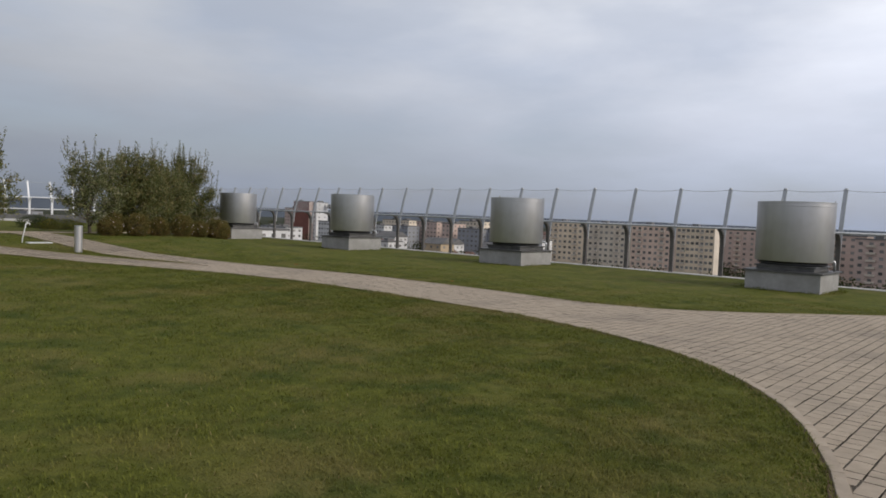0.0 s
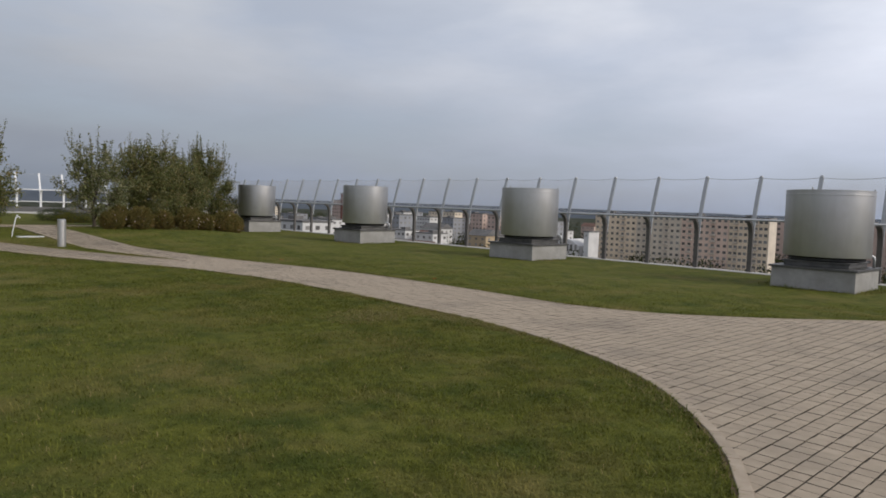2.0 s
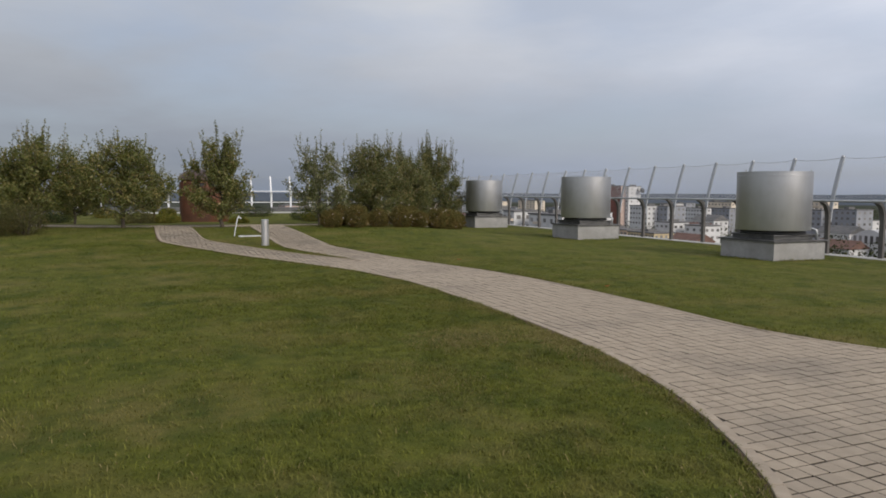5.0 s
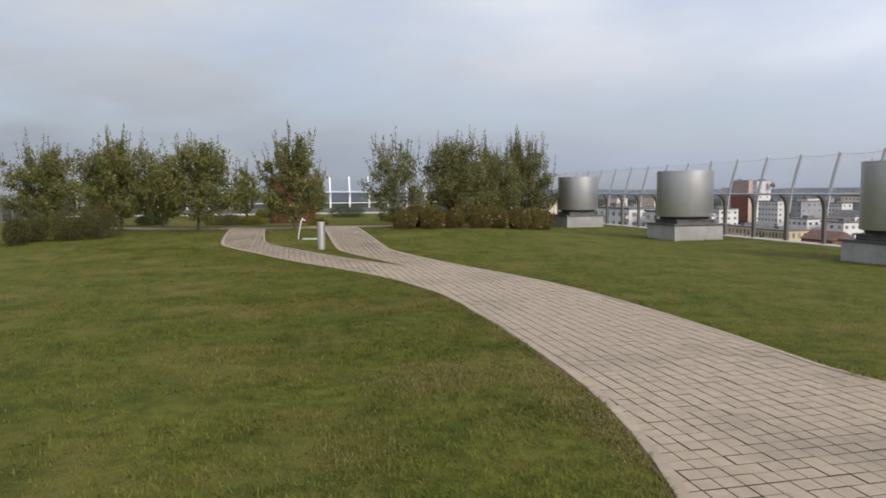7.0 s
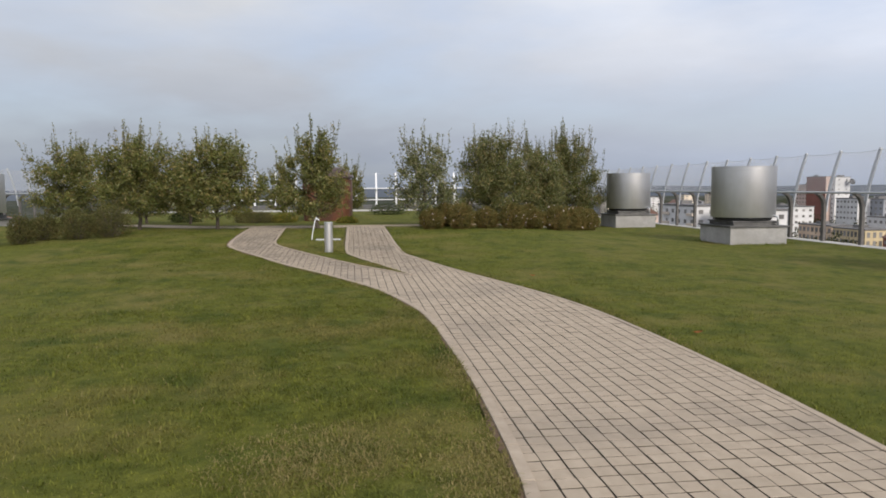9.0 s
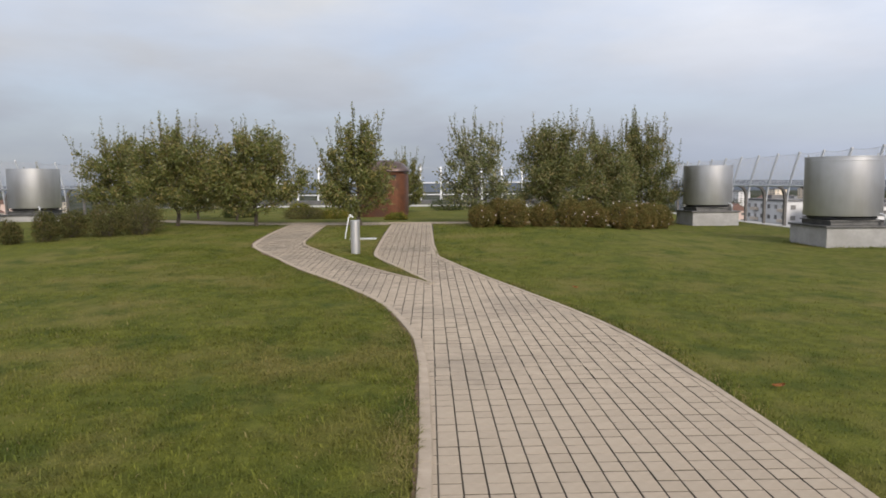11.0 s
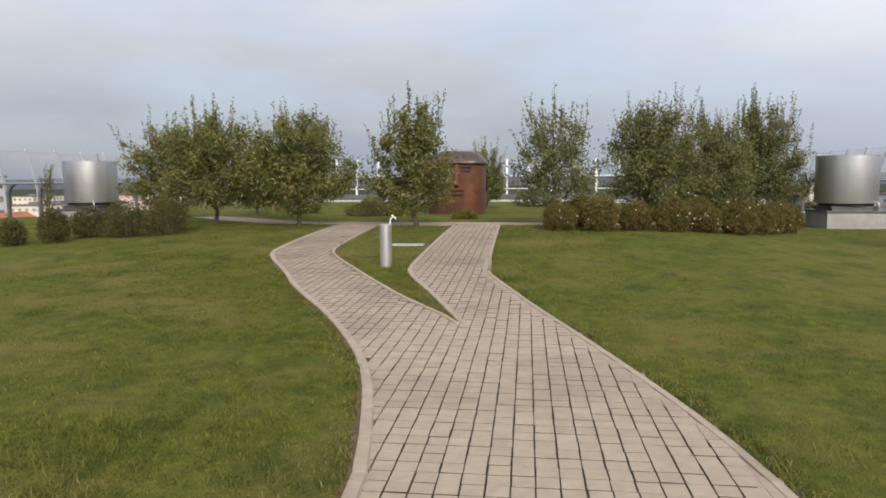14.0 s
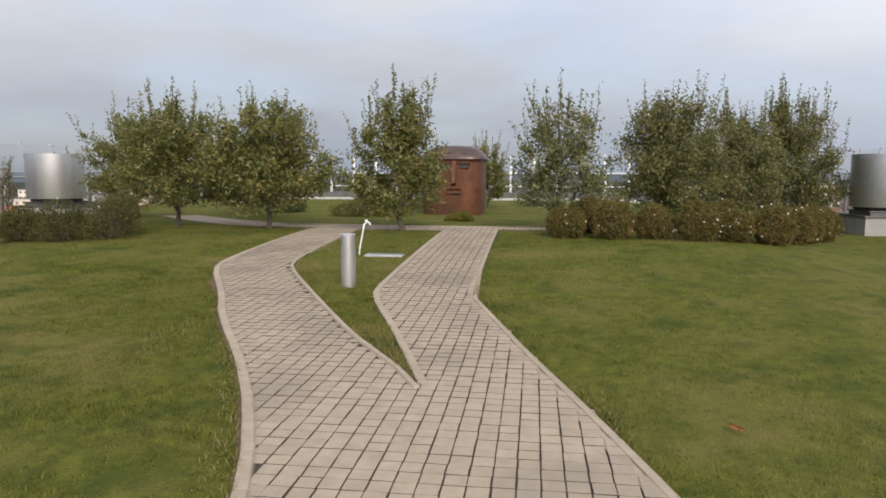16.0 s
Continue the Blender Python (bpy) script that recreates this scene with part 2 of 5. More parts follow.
# the domed top's pale sheen is put into this greyer colour
M_RUST_CAP = material("steel_cap_grey_sheen", (0.075, 0.052, 0.045), (0.135, 0.10, 0.09), 3, 0.42, 0.6, stain=(0.09, 0.04, 0.025), stain_scale=2)
M_BARK = material("bark", (0.055, 0.045, 0.034), (0.11, 0.09, 0.07), 25, 0.95, bump=0.6, stretch=(1, 1, 0.3))
M_LEAF = leaf_material("fruit_tree_leaves", (0.076, 0.094, 0.020), (0.168, 0.168, 0.046), (0.27, 0.215, 0.075), 0.26, 0.42, 0.4)
M_LEAF_SILVER = leaf_material("silvery_leaves", (0.083, 0.10, 0.030), (0.165, 0.168, 0.060), (0.31, 0.28, 0.16), 0.25, 0.4, 0.45)
M_LEAF_DARK = leaf_material("dense_dark_leaves", (0.076, 0.094, 0.024), (0.162, 0.160, 0.052), (0.26, 0.21, 0.085), 0.24, 0.42, 0.4)
M_SHRUB_RUST = leaf_material("russet_shrub_leaves", (0.088, 0.088, 0.025), (0.158, 0.126, 0.040), (0.215, 0.138, 0.052), 0.3)
M_SHRUB_OLIVE = leaf_material("olive_shrub_leaves", (0.056, 0.062, 0.020), (0.104, 0.100, 0.034), (0.15, 0.112, 0.045), 0.25)
M_JUNIPER = leaf_material("juniper_needles", (0.020, 0.034, 0.012), (0.042, 0.060, 0.018), (0.085, 0.095, 0.025), 0.2)
M_YELLOW = leaf_material("yellow_green_leaves", (0.07, 0.085, 0.015), (0.14, 0.14, 0.025), (0.25, 0.20, 0.04), 0.3)
M_BLOSSOM = material("pale_blossom", (0.62, 0.50, 0.46), (0.78, 0.70, 0.66), 30, 0.8)
M_STONE = material("boulder", (0.25, 0.24, 0.22), (0.40, 0.38, 0.35), 4, 0.9, bump=0.5)
M_TOWN = material("town_ground", (0.032, 0.042, 0.028), (0.075, 0.078, 0.066), 0.012, 0.95, stain=(0.12, 0.115, 0.105), stain_scale=0.02, stain_amount=0.5, spec=0.0)
# woodland tinted blue-grey: the haze of distance is in the base colour
M_HILL = material("haze_tinted_woodland", (0.072, 0.086, 0.104), (0.096, 0.110, 0.130), 0.01, 1.0, spec=0.0)
M_TOWNTREE = leaf_material("town_tree_leaves", (0.030, 0.040, 0.018), (0.055, 0.062, 0.026), (0.10, 0.085, 0.03), 0.2)
M_GLASS_FAR = material("window_glass_dark", (0.13, 0.125, 0.118), (0.20, 0.193, 0.182), 0.5, 0.3, objrand=0.55)
M_ROOF_FELT = material("roof_felt", (0.10, 0.10, 0.10), (0.17, 0.165, 0.16), 0.3, 0.95)
M_ROOF_RED = material("roof_tiles_red", (0.12, 0.075, 0.06), (0.17, 0.10, 0.08), 0.4, 0.9)


def wall_material(name, c, c2=None):
    return material(name, tuple(v * 0.88 for v in c), c2 or tuple(min(0.85, v * 1.08) for v in c), 0.25, 0.9, stain=tuple(v * 0.7 for v in c), stain_scale=0.12, stain_amount=0.4)


M_W_CREAM = wall_material("panel_wall_cream", (0.73, 0.60, 0.44))
M_W_PINK = wall_material("panel_wall_pink", (0.70, 0.53, 0.42))
M_W_GREY = wall_material("panel_wall_grey", (0.62, 0.54, 0.43))
M_W_IVORY = wall_material("gable_wall_ivory", (0.60, 0.53, 0.44))
M_W_PEACH = wall_material("gable_wall_peach", (0.62, 0.47, 0.34))
M_W_BROWN = wall_material("panel_wall_brown", (0.50, 0.385, 0.33))
M_W_WHITE = wall_material("plaster_white", (0.58, 0.575, 0.565))
M_W_RED = wall_material("brick_tower_red", (0.20, 0.085, 0.065))
M_W_OCHRE = wall_material("plaster_ochre", (0.42, 0.33, 0.22))
M_W_SCHOOL = wall_material("plaster_straw", (0.55, 0.45, 0.28))
M_W_STEELGREY = wall_material("cladding_grey", (0.27, 0.28, 0.30))
M_BALCONY = wall_material("balcony_panel", (0.58, 0.50, 0.41))


# ---- mesh helpers ----
def part(name, bm, mat, parent=None, label="", smooth=False):
    me = bpy.data.meshes.new(name)
    bm.to_mesh(me)
    bm.free()
    return part_mesh(name, me, mat, parent, label, smooth)


def part_mesh(name, me, mat, parent=None, label="", smooth=False):
    if not me.materials:
        me.materials.append(mat)
    if smooth:
        me.polygons.foreach_set("use_smooth", [True] * len(me.polygons))
    ob = new(name, me)
    if parent:
        ob.parent = parent
    if label:
        tagged(ob, label)
    return ob


def mesh_np(name, verts, faces):
    """A mesh from arrays: verts (n, 3), faces (m, k) all with k corners."""
    verts, faces = np.asarray(verts, dtype=np.float32), np.asarray(faces, dtype=np.int32)
    me = bpy.data.meshes.new(name)
    me.vertices.add(len(verts))
    me.vertices.foreach_set("co", verts.ravel())
    k = faces.shape[1]
    me.loops.add(faces.size)
    me.loops.foreach_set("vertex_index", faces.ravel())
    me.polygons.add(len(faces))
    me.polygons.foreach_set("loop_start", np.arange(len(faces), dtype=np.int32) * k)
    me.update(calc_edges=True)
    me.validate()
    me.shade_flat()
    return me


def box(bm, x0, y0, z0, x1, y1, z1, bevel=0.0):
    r = bmesh.ops.create_cube(bm, size=1.0)
    for v in r["verts"]:
        v.co = Vector(((x0 + x1) / 2 + v.co.x * (x1 - x0), (y0 + y1) / 2 + v.co.y * (y1 - y0), (z0 + z1) / 2 + v.co.z * (z1 - z0)))
    if bevel:
        edges = list({e for v in r["verts"] for e in v.link_edges})
        bmesh.ops.bevel(bm, geom=edges, offset=bevel, segments=2, affect="EDGES", profile=0.6)
    return bm


def lathe(bm, profile, n=48):
    """A turned body round z from (radius, height) pairs."""
    rings = []
    for r, z in profile:
        rings.append([bm.verts.new((r * math.cos(2 * math.pi * i / n), r * math.sin(2 * math.pi * i / n), z)) for i in range(n)])
    for a, b in zip(rings, rings[1:]):
        for i in range(n):
            bm.faces.new((a[i], a[(i + 1) % n], b[(i + 1) % n], b[i]))
    bm.faces.new(rings[-1])
    bm.faces.new(list(reversed(rings[0])))
    return bm


def tube(bm, pts, radii, n=6, flat=1.0):
    """A tapered tube along points; flat squeezes it along x."""
    rings = []
    for i, p in enumerate(pts):
        p = Vector(p)
        d = (Vector(pts[min(i + 1, len(pts) - 1)]) - Vector(pts[max(i - 1, 0)])).normalized()
        side = d.cross(Vector((0, 1, 0)) if abs(d.y) < 0.9 else Vector((1, 0, 0))).normalized()
        up = d.cross(side)
        rings.append([bm.verts.new(p + side * radii[i] * flat * math.cos(2 * math.pi * k / n) + up * radii[i] * math.sin(2 * math.pi * k / n)) for k in range(n)])
    for a, b in zip(rings, rings[1:]):
        for k in range(n):
            bm.faces.new((a[k], a[(k + 1) % n], b[(k + 1) % n], b[k]))
    bm.faces.new(rings[-1])
    bm.faces.new(list(reversed(rings[0])))
    return bm


def sweep(bm, pts, w, d, axis=Vector((1, 0, 0))):
    """A flat bar of width w (along axis) and depth d, bent along points."""
    rings = []
    for i, p in enumerate(pts):
        p = Vector(p)
        t = (Vector(pts[min(i + 1, len(pts) - 1)]) - Vector(pts[max(i - 1, 0)])).normalized()
        up = t.cross(axis).normalized()
        rings.append([bm.verts.new(p + axis * w / 2 * a + up * d / 2 * b) for a, b in ((-1, -1), (1, -1), (1, 1), (-1, 1))])
    for a, b in zip(rings, rings[1:]):
        for k in range(4):
            bm.faces.new((a[k], a[(k + 1) % 4], b[(k + 1) % 4], b[k]))
    bm.faces.new(rings[-1])
    bm.faces.new(list(reversed(rings[0])))
    return bm


def smooth_step(u):
    u = np.clip(u, 0, 1)
    return u * u * (3 - 2 * u)


def height(x, y):
    """The lawn's height: level near the start, rising gently westwards, falling to the north edge."""
    x = np.asarray(x, dtype=float)
    a = 0.1 + 0.3 * smooth_step((-14 - x) / 12) - 0.2 * smooth_step((-27 - x) / 8)
    k = smooth_step((np.asarray(y, dtype=float) - 12) / 6)
    return a * (1 - k) - 0.05 * k


# ---- plan of the paths ----
INNER = [(-0.45, -6.0), (-0.45, 1.2), (-0.55, 2.8), (-0.8, 4.1), (-1.2, 5.1), (-1.5, 5.7), (-1.95, 6.3), (-2.5, 6.85), (-3.1, 7.3), (-4.0, 7.72), (-4.9, 8.0),
         (-6.0, 8.2), (-7.1, 8.27), (-8.5, 8.3), (-11.0, 8.25), (-12.0, 8.08), (-13.4, 7.75), (-15.2, 6.95), (-17.0, 5.9), (-18.1, 5.4), (-19.3, 4.75),
         (-20.0, 4.42), (-20.6, 4.3), (-22.7, 4.2), (-25.7, 4.15)]
WEST_NEAR = [(-25.9, 2.7), (-26.7, 1.1), (-28.4, -0.7), (-31.0, -2.6)]
WEST_FAR = [(-31.8, -1.9), (-29.8, -0.3), (-27.7, 1.7), (-26.65, 3.2), (-26.45, 14.5)]
OUTER = [(-25.7, 14.5), (-25.7, 8.42), (-18.5, 8.48), (-17.4, 8.8), (-16.0, 9.2), (-14.7, 9.6), (-13.2, 10.0), (-12.0, 10.28), (-10.9, 10.42), (-9.2, 10.5),
         (-7.6, 10.5), (-6.1, 10.42), (-4.9, 10.8), (-4.2, 11.4), (-3.3, 12.3), (-2.3, 13.9), (-1.7, 15.3), (-1.4, 17.0)]
ISLAND = [(-15.0, 8.4), (-15.6, 8.1), (-16.3, 7.62), (-18.1, 6.65), (-20.0, 5.66), (-20.5, 5.5), (-21.2, 5.42), (-25.4, 5.3), (-25.4, 7.22), (-18.9, 7.2), (-18.35, 7.25), (-17.8, 7.42), (-16.8, 7.8)]
PAVED = INNER + WEST_NEAR + WEST_FAR + OUTER + [(5.0, 17.0), (5.0, -6.0)]


def inside(poly, x, y):
    hit = np.zeros(x.shape, dtype=bool)
    for (ax, ay), (bx, by) in zip(poly, poly[1:] + poly[:1]):
        if ay != by:
            hit ^= ((ay > y) != (by > y)) & (x < (bx - ax) * (y - ay) / (by - ay) + ax)
    return hit


def edge_distance(line, x, y):
    d = np.full(x.shape, 1e9)
    for (ax, ay), (bx, by) in zip(line, line[1:]):
        ux, uy = bx - ax, by - ay
        s = np.clip(((x - ax) * ux + (y - ay) * uy) / (ux * ux + uy * uy), 0, 1)
        d = np.minimum(d, np.hypot(x - ax - s * ux, y - ay - s * uy))
    return d


def paved(x, y):
    return inside(PAVED, x, y) & ~inside(ISLAND, x, y)


def paved_distance(x, y):
    """Positive inside the paving, negative on the lawn."""
    d = np.minimum(edge_distance(PAVED + PAVED[:1], x, y), edge_distance(ISLAND + ISLAND[:1], x, y))
    return np.where(paved(x, y), d, -d)


# ---- roof, lawn and the town's ground ----
X0, X1, Y0, Y1 = -53.6, 7.0, -8.6, 21.35
bm = bmesh.new()
box(bm, X0 - 0.6, Y0 - 0.6, -32, X1 + 0.6, Y1 + 0.6, -0.6)
host = part("roof_building", bm, M_W_STEELGREY)
tagged(host, "tall building with grey cladding that carries the roof garden", "building", kind="structure")

step = 0.16
gx, gy = np.meshgrid(np.arange(X0, X1 + step / 2, step), np.arange(Y0, Y1 + step / 2, step), indexing="ij")
gz = height(gx, gy)
pd = paved_distance(gx.ravel(), gy.ravel()).reshape(gx.shape)
gz = gz - 0.09 * smooth_step((pd + 0.03) / 0.12)
rng = np.random.default_rng(4)
gz = gz + np.where(pd < -0.2, rng.normal(0, 0.004, gx.shape), 0)
nx, ny = gx.shape
idx = np.arange(nx * ny).reshape(nx, ny)
faces = np.stack([idx[:-1, :-1], idx[1:, :-1], idx[1:, 1:], idx[:-1, 1:]], -1).reshape(-1, 4)
lawn = part_mesh("lawn", mesh_np("lawn", np.stack([gx.ravel(), gy.ravel(), gz.ravel()], 1), faces), M_SOIL_LAWN, smooth=True)
tagged(lawn, "olive-green mown lawn with dry patches on the roof", "lawn", kind="structure")

bm = bmesh.new()
bmesh.ops.create_circle(bm, cap_ends=True, segments=96, radius=4600, matrix=Matrix.Translation((0, 0, -32)))
tagged(part("ground", bm, M_TOWN), "town ground of streets and greenery far below the roof", "ground", kind="structure")

# wooded ridge along the horizon, its distance haze put into the blue-grey colour
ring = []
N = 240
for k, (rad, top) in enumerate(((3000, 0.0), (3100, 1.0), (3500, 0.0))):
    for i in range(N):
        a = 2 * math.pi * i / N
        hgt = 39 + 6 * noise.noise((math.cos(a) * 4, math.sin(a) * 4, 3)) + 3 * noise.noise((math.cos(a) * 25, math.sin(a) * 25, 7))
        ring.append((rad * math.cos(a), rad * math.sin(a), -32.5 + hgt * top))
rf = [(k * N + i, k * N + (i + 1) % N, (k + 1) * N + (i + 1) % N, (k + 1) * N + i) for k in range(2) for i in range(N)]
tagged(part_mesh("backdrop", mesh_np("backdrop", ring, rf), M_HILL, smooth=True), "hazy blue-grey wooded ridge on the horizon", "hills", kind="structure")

# pale coping round the roof's edge, and the strip before the west parapet
for name, b in (("coping_north", (X0 - 0.6, Y1 - 0.02, -0.75, X1 + 0.6, Y1 + 0.5, -0.04)), ("coping_south", (X0 - 0.6, Y0 - 0.62, -0.75, X1 + 0.6, Y0 + 0.1, 0.16)),
                ("coping_west", (X0 - 0.62, Y0 + 0.1, -0.75, X0 + 0.1, Y1 - 0.3, 0.5)), ("coping_east", (X1 - 0.1, Y0 + 0.1, -0.75, X1 + 0.62, Y1 - 0.3, 0.3))):
    bm = bmesh.new()
    box(bm, *b, bevel=0.02)
    tagged(part(name, bm, M_PARAPET if name == "coping_west" else M_COPING), "dark grey rendered parapet wall at the lawn's end" if name == "coping_west" else "pale concrete coping along the roof's edge", "coping", kind="structure")
bm = bmesh.new()
box(bm, -51.6, Y0 + 0.1, 0.0, -48.6, 15.0, 0.225, bevel=0.01)
tagged(part("pavement_strip", bm, M_COPING), "pale concrete walkway strip at the lawn's far end", "walkway", kind="structure")


# ---- roof extractor drums ----
def extractor(x, y, ground, label):
    """A steel drum fan on a stepped collar and a rendered plinth."""
    root = tagged(new("roof_extractor_fan"), label, "roof fan", "extractor fans along the roof's edge")
    root.location = (x, y, ground)
    w = 0.88
    bm = bmesh.new()
    box(bm, -w, -w, -0.3, w, w, 0.50, bevel=0.008)
    part("plinth", bm, M_PLINTH, root, "grey rendered plinth")
    bm = bmesh.new()
    box(bm, -w - 0.05, -w - 0.05, 0.50, w + 0.05, w + 0.05, 0.545, bevel=0.006)
    part("plinth_cap", bm, M_CAP, root, "dark sheet-metal cap")
    bm = bmesh.new()
    box(bm, -0.68, -0.68, 0.545, 0.68, 0.68, 0.665, bevel=0.012)
    box(bm, -0.72, -0.72, 0.64, 0.72, 0.72, 0.675, bevel=0.006)
    part("base_frame", bm, M_CAP, root)
    bm = bmesh.new()
    lathe(bm, [(0.66, 0.66), (0.80, 0.70), (0.80, 0.735), (0.74, 0.775), (0.70, 0.80)], 40)
    part("collar", bm, M_DARK, root, "black collar under the drum", smooth=False)
    bm = bmesh.new()
    lathe(bm, [(0.74, 0.79), (0.905, 0.775), (0.91, 0.79), (0.91, 2.155), (0.921, 2.158), (0.921, 2.182), (0.91, 2.185), (0.91, 2.255), (0.922, 2.258), (0.922, 2.276),
               (0.888, 2.276), (0.876, 2.24), (0.87, 1.95), (0.30, 1.93)], 72)
    d = part("drum", bm, M_STEEL, root, "brushed steel drum casing", smooth=True)
    d.data.set_sharp_from_angle(angle=radians(35))
    for a in (0.4, 2.5, 4.6):
        bm = bmesh.new()
        m = Matrix.Rotation(a, 4, "Z") @ Matrix.Translation((0.885, 0, 2.30))
        bmesh.ops.create_cone(bm, cap_ends=True, segments=8, radius1=0.018, radius2=0.018, depth=0.06, matrix=m)
        part("lifting_lug", bm, M_GALV, root)
    bm = bmesh.new()
    tube(bm, [(0.83, 0.62, 0.545), (0.83, 0.62, 0.74), (0.82, 0.61, 0.79), (0.77, 0.56, 0.82), (0.5, 0.4, 0.82)], [0.032] * 5, 10)
    part("cable_conduit", bm, M_GALV, root, "pale bent cable conduit", smooth=True)
    return root


first_fan = extractor(-5.25, 19.3, -0.09, "brushed steel drum fan on grey plinth beside the fence")
for x, y, z in ((-14.08, 19.3, -0.09), (-22.5, 19.1, -0.05), (-31.65, 19.25, -0.04)):
    copy_thing(first_fan, pose(x, y, z))
south_fan = copy_thing(first_fan, pose(-32.0, -7.0, 0.02))
tagged(south_fan, "brushed steel drum fan behind low shrubs")


# ---- safety fence ----
def fence(name, label, length, pitch, m, base=-0.75, rail=1.44, top=2.66, steel=None, low_rail=None, taper=1.0):
    """Posts along local x with the outside towards +y: a bent lower plate that reaches in to the rail, an outward-leaning upper bar, and wire net."""
    root = tagged(new(name), label, "fence")
    root.matrix_basis = m
    steel = steel or M_GALV
    s = rail - 1.44
    lower = [(0, 0.0, base), (0, 0.0, 0.95 + s), (0, -0.02, 1.12 + s), (0, -0.075, 1.27 + s), (0, -0.16, 1.37 + s), (0, -0.27, 1.42 + s)]
    lean = 0.42
    upper = [(0, 0.06 + lean * (u ** 1.5), 0.85 + s + (top - 0.85 - s) * u) for u in (0, 0.2, 0.4, 0.6, 0.8, 1.0)]
    bm = bmesh.new()
    sweep(bm, lower, 0.125, 0.085)
    low_me = bpy.data.meshes.new("post_plate")
    bm.to_mesh(low_me)
    bm.free()
    low_me.materials.append(M_POST if steel is M_GALV else steel)
    bm = bmesh.new()
    sweep(bm, upper, 0.108, 0.04)
    tube(bm, [(0, upper[-1][1], top - 0.01), (0, upper[-1][1] + 0.015, top + 0.035)], [0.05, 0.05], 8)
    up_me = bpy.data.meshes.new("upper_post")
    bm.to_mesh(up_me)
    bm.free()
    up_me.materials.append(M_UPPER if steel is M_GALV else steel)
    n = int(length / pitch) + 1
    for i in range(n):
        post = new("post", low_me)
        post.parent, post.location = root, (i * pitch, 0, 0)
        bar = new("upper_post", up_me)
        bar.parent = post
    span = (n - 1) * pitch
    bm = bmesh.new()
    tube(bm, [(-0.1, -0.27, rail), (span * 0.5, -0.27, rail), (span + 0.1, -0.27, rail)], [0.034] * 3, 10)
    part("top_rail", bm, steel, root, smooth=True)
    if low_rail:
        bm = bmesh.new()
        tube(bm, [(-0.1, -0.07, low_rail), (span + 0.1, -0.07, low_rail)], [0.03] * 2, 8)
        part("lower_rail", bm, steel, root)
    # top cable, sagging a little between posts
    bm = bmesh.new()
    pts = []
    for i in range(n - 1):
        for u in (0, 0.25, 0.5, 0.75):
            pts.append(((i + u) * pitch, upper[-1][1], top - 0.015 - 0.045 * 4 * u * (1 - u)))
    pts.append((span, upper[-1][1], top - 0.015))
    tube(bm, pts, [0.008] * len(pts), 4)
    part("top_cable", bm, M_WIRE, root)
    # woven wire net in two diagonal runs
    z0, z1 = rail + 0.02, top - 0.03
    cell = 0.1
    vs, fs = [], []
    hgt = z1 - z0
    r = 0.0038

    def on_net(x, u):
        f = (z0 + hgt * u - 0.85 - s) / (top - 0.85 - s)
        k = (x / pitch) % 1.0
        return (x, 0.10 + lean * max(f, 0) ** 1.5, z0 + hgt * u - 0.045 * 4 * k * (1 - k) * u)

    for slant in (1, -1):
        x = -hgt
        while x < span + hgt:
            run = []
            for u in (0, 0.25, 0.5, 0.75, 1.0):
                px = x + slant * hgt * u
                if 0 <= px <= span:
                    run.append(on_net(px, u))
            for a, b in zip(run, run[1:]):
                k = len(vs)
                for p in (a, b):
                    vs += [(p[0] - r, p[1], p[2] - r * slant), (p[0] + r, p[1], p[2] + r * slant), (p[0], p[1] + 2 * r, p[2])]
                fs += [(k, k + 1, k + 4, k + 3), (k + 1, k + 2, k + 5, k + 4), (k + 2, k, k + 3, k + 5)]
            x += cell
    tagged(part_mesh("wire_net", mesh_np("wire_net", vs, fs), M_WIRE, root), kind="stuff")
    return root


FENCE_Y = 21.66
fence("safety_fence", "galvanised steel fence with leaning wire net on the roof's edge", 58, 1.6, pose(-52.75, FENCE_Y, 0))
fence("safety_fence", "galvanised steel fence with leaning wire net beyond shrubs", 58, 1.6, pose(4.9, -9.0, 0.06, 0, 0, 180))
# galvanised like the others; its sunlit white is put into the material
fence("safety_fence", "steel parapet fence coloured sunlit white at the lawn's far end", 29.6, 1.45, pose(-54.0, -8.2, 0.25, 0, 0, 90), steel=M_WHITE, low_rail=0.62, top=2.55)


# ---- bollard lamp, standpipe, sculpture, boulder ----
def bollard(x, y):
    root = tagged(new("bollard_lamp"), "short stainless steel bollard standing in the grass island", "bollard")
    root.location = (x, y, float(height(x, y)) - 0.03)
    bm = bmesh.new()
    lathe(bm, [(0.094, -0.05), (0.095, 0.55), (0.091, 0.553), (0.091, 0.560), (0.095, 0.563), (0.095, 0.692)], 40)
    b = part("column", bm, M_STAINLESS, root, smooth=True)
    b.data.set_sharp_from_angle(angle=radians(35))
    bm = bmesh.new()
    lathe(bm, [(0.0965, 0.692), (0.0965, 0.708), (0.094, 0.7105)], 40)
    part("lid", bm, M_GALV, root)
    bm = bmesh.new()
    lathe(bm, [(0.104, -0.06), (0.104, 0.02), (0.098, 0.025)], 32)
    part("foot_flange", bm, M_GALV, root)
    return root


bollard(-18.76, 6.85)


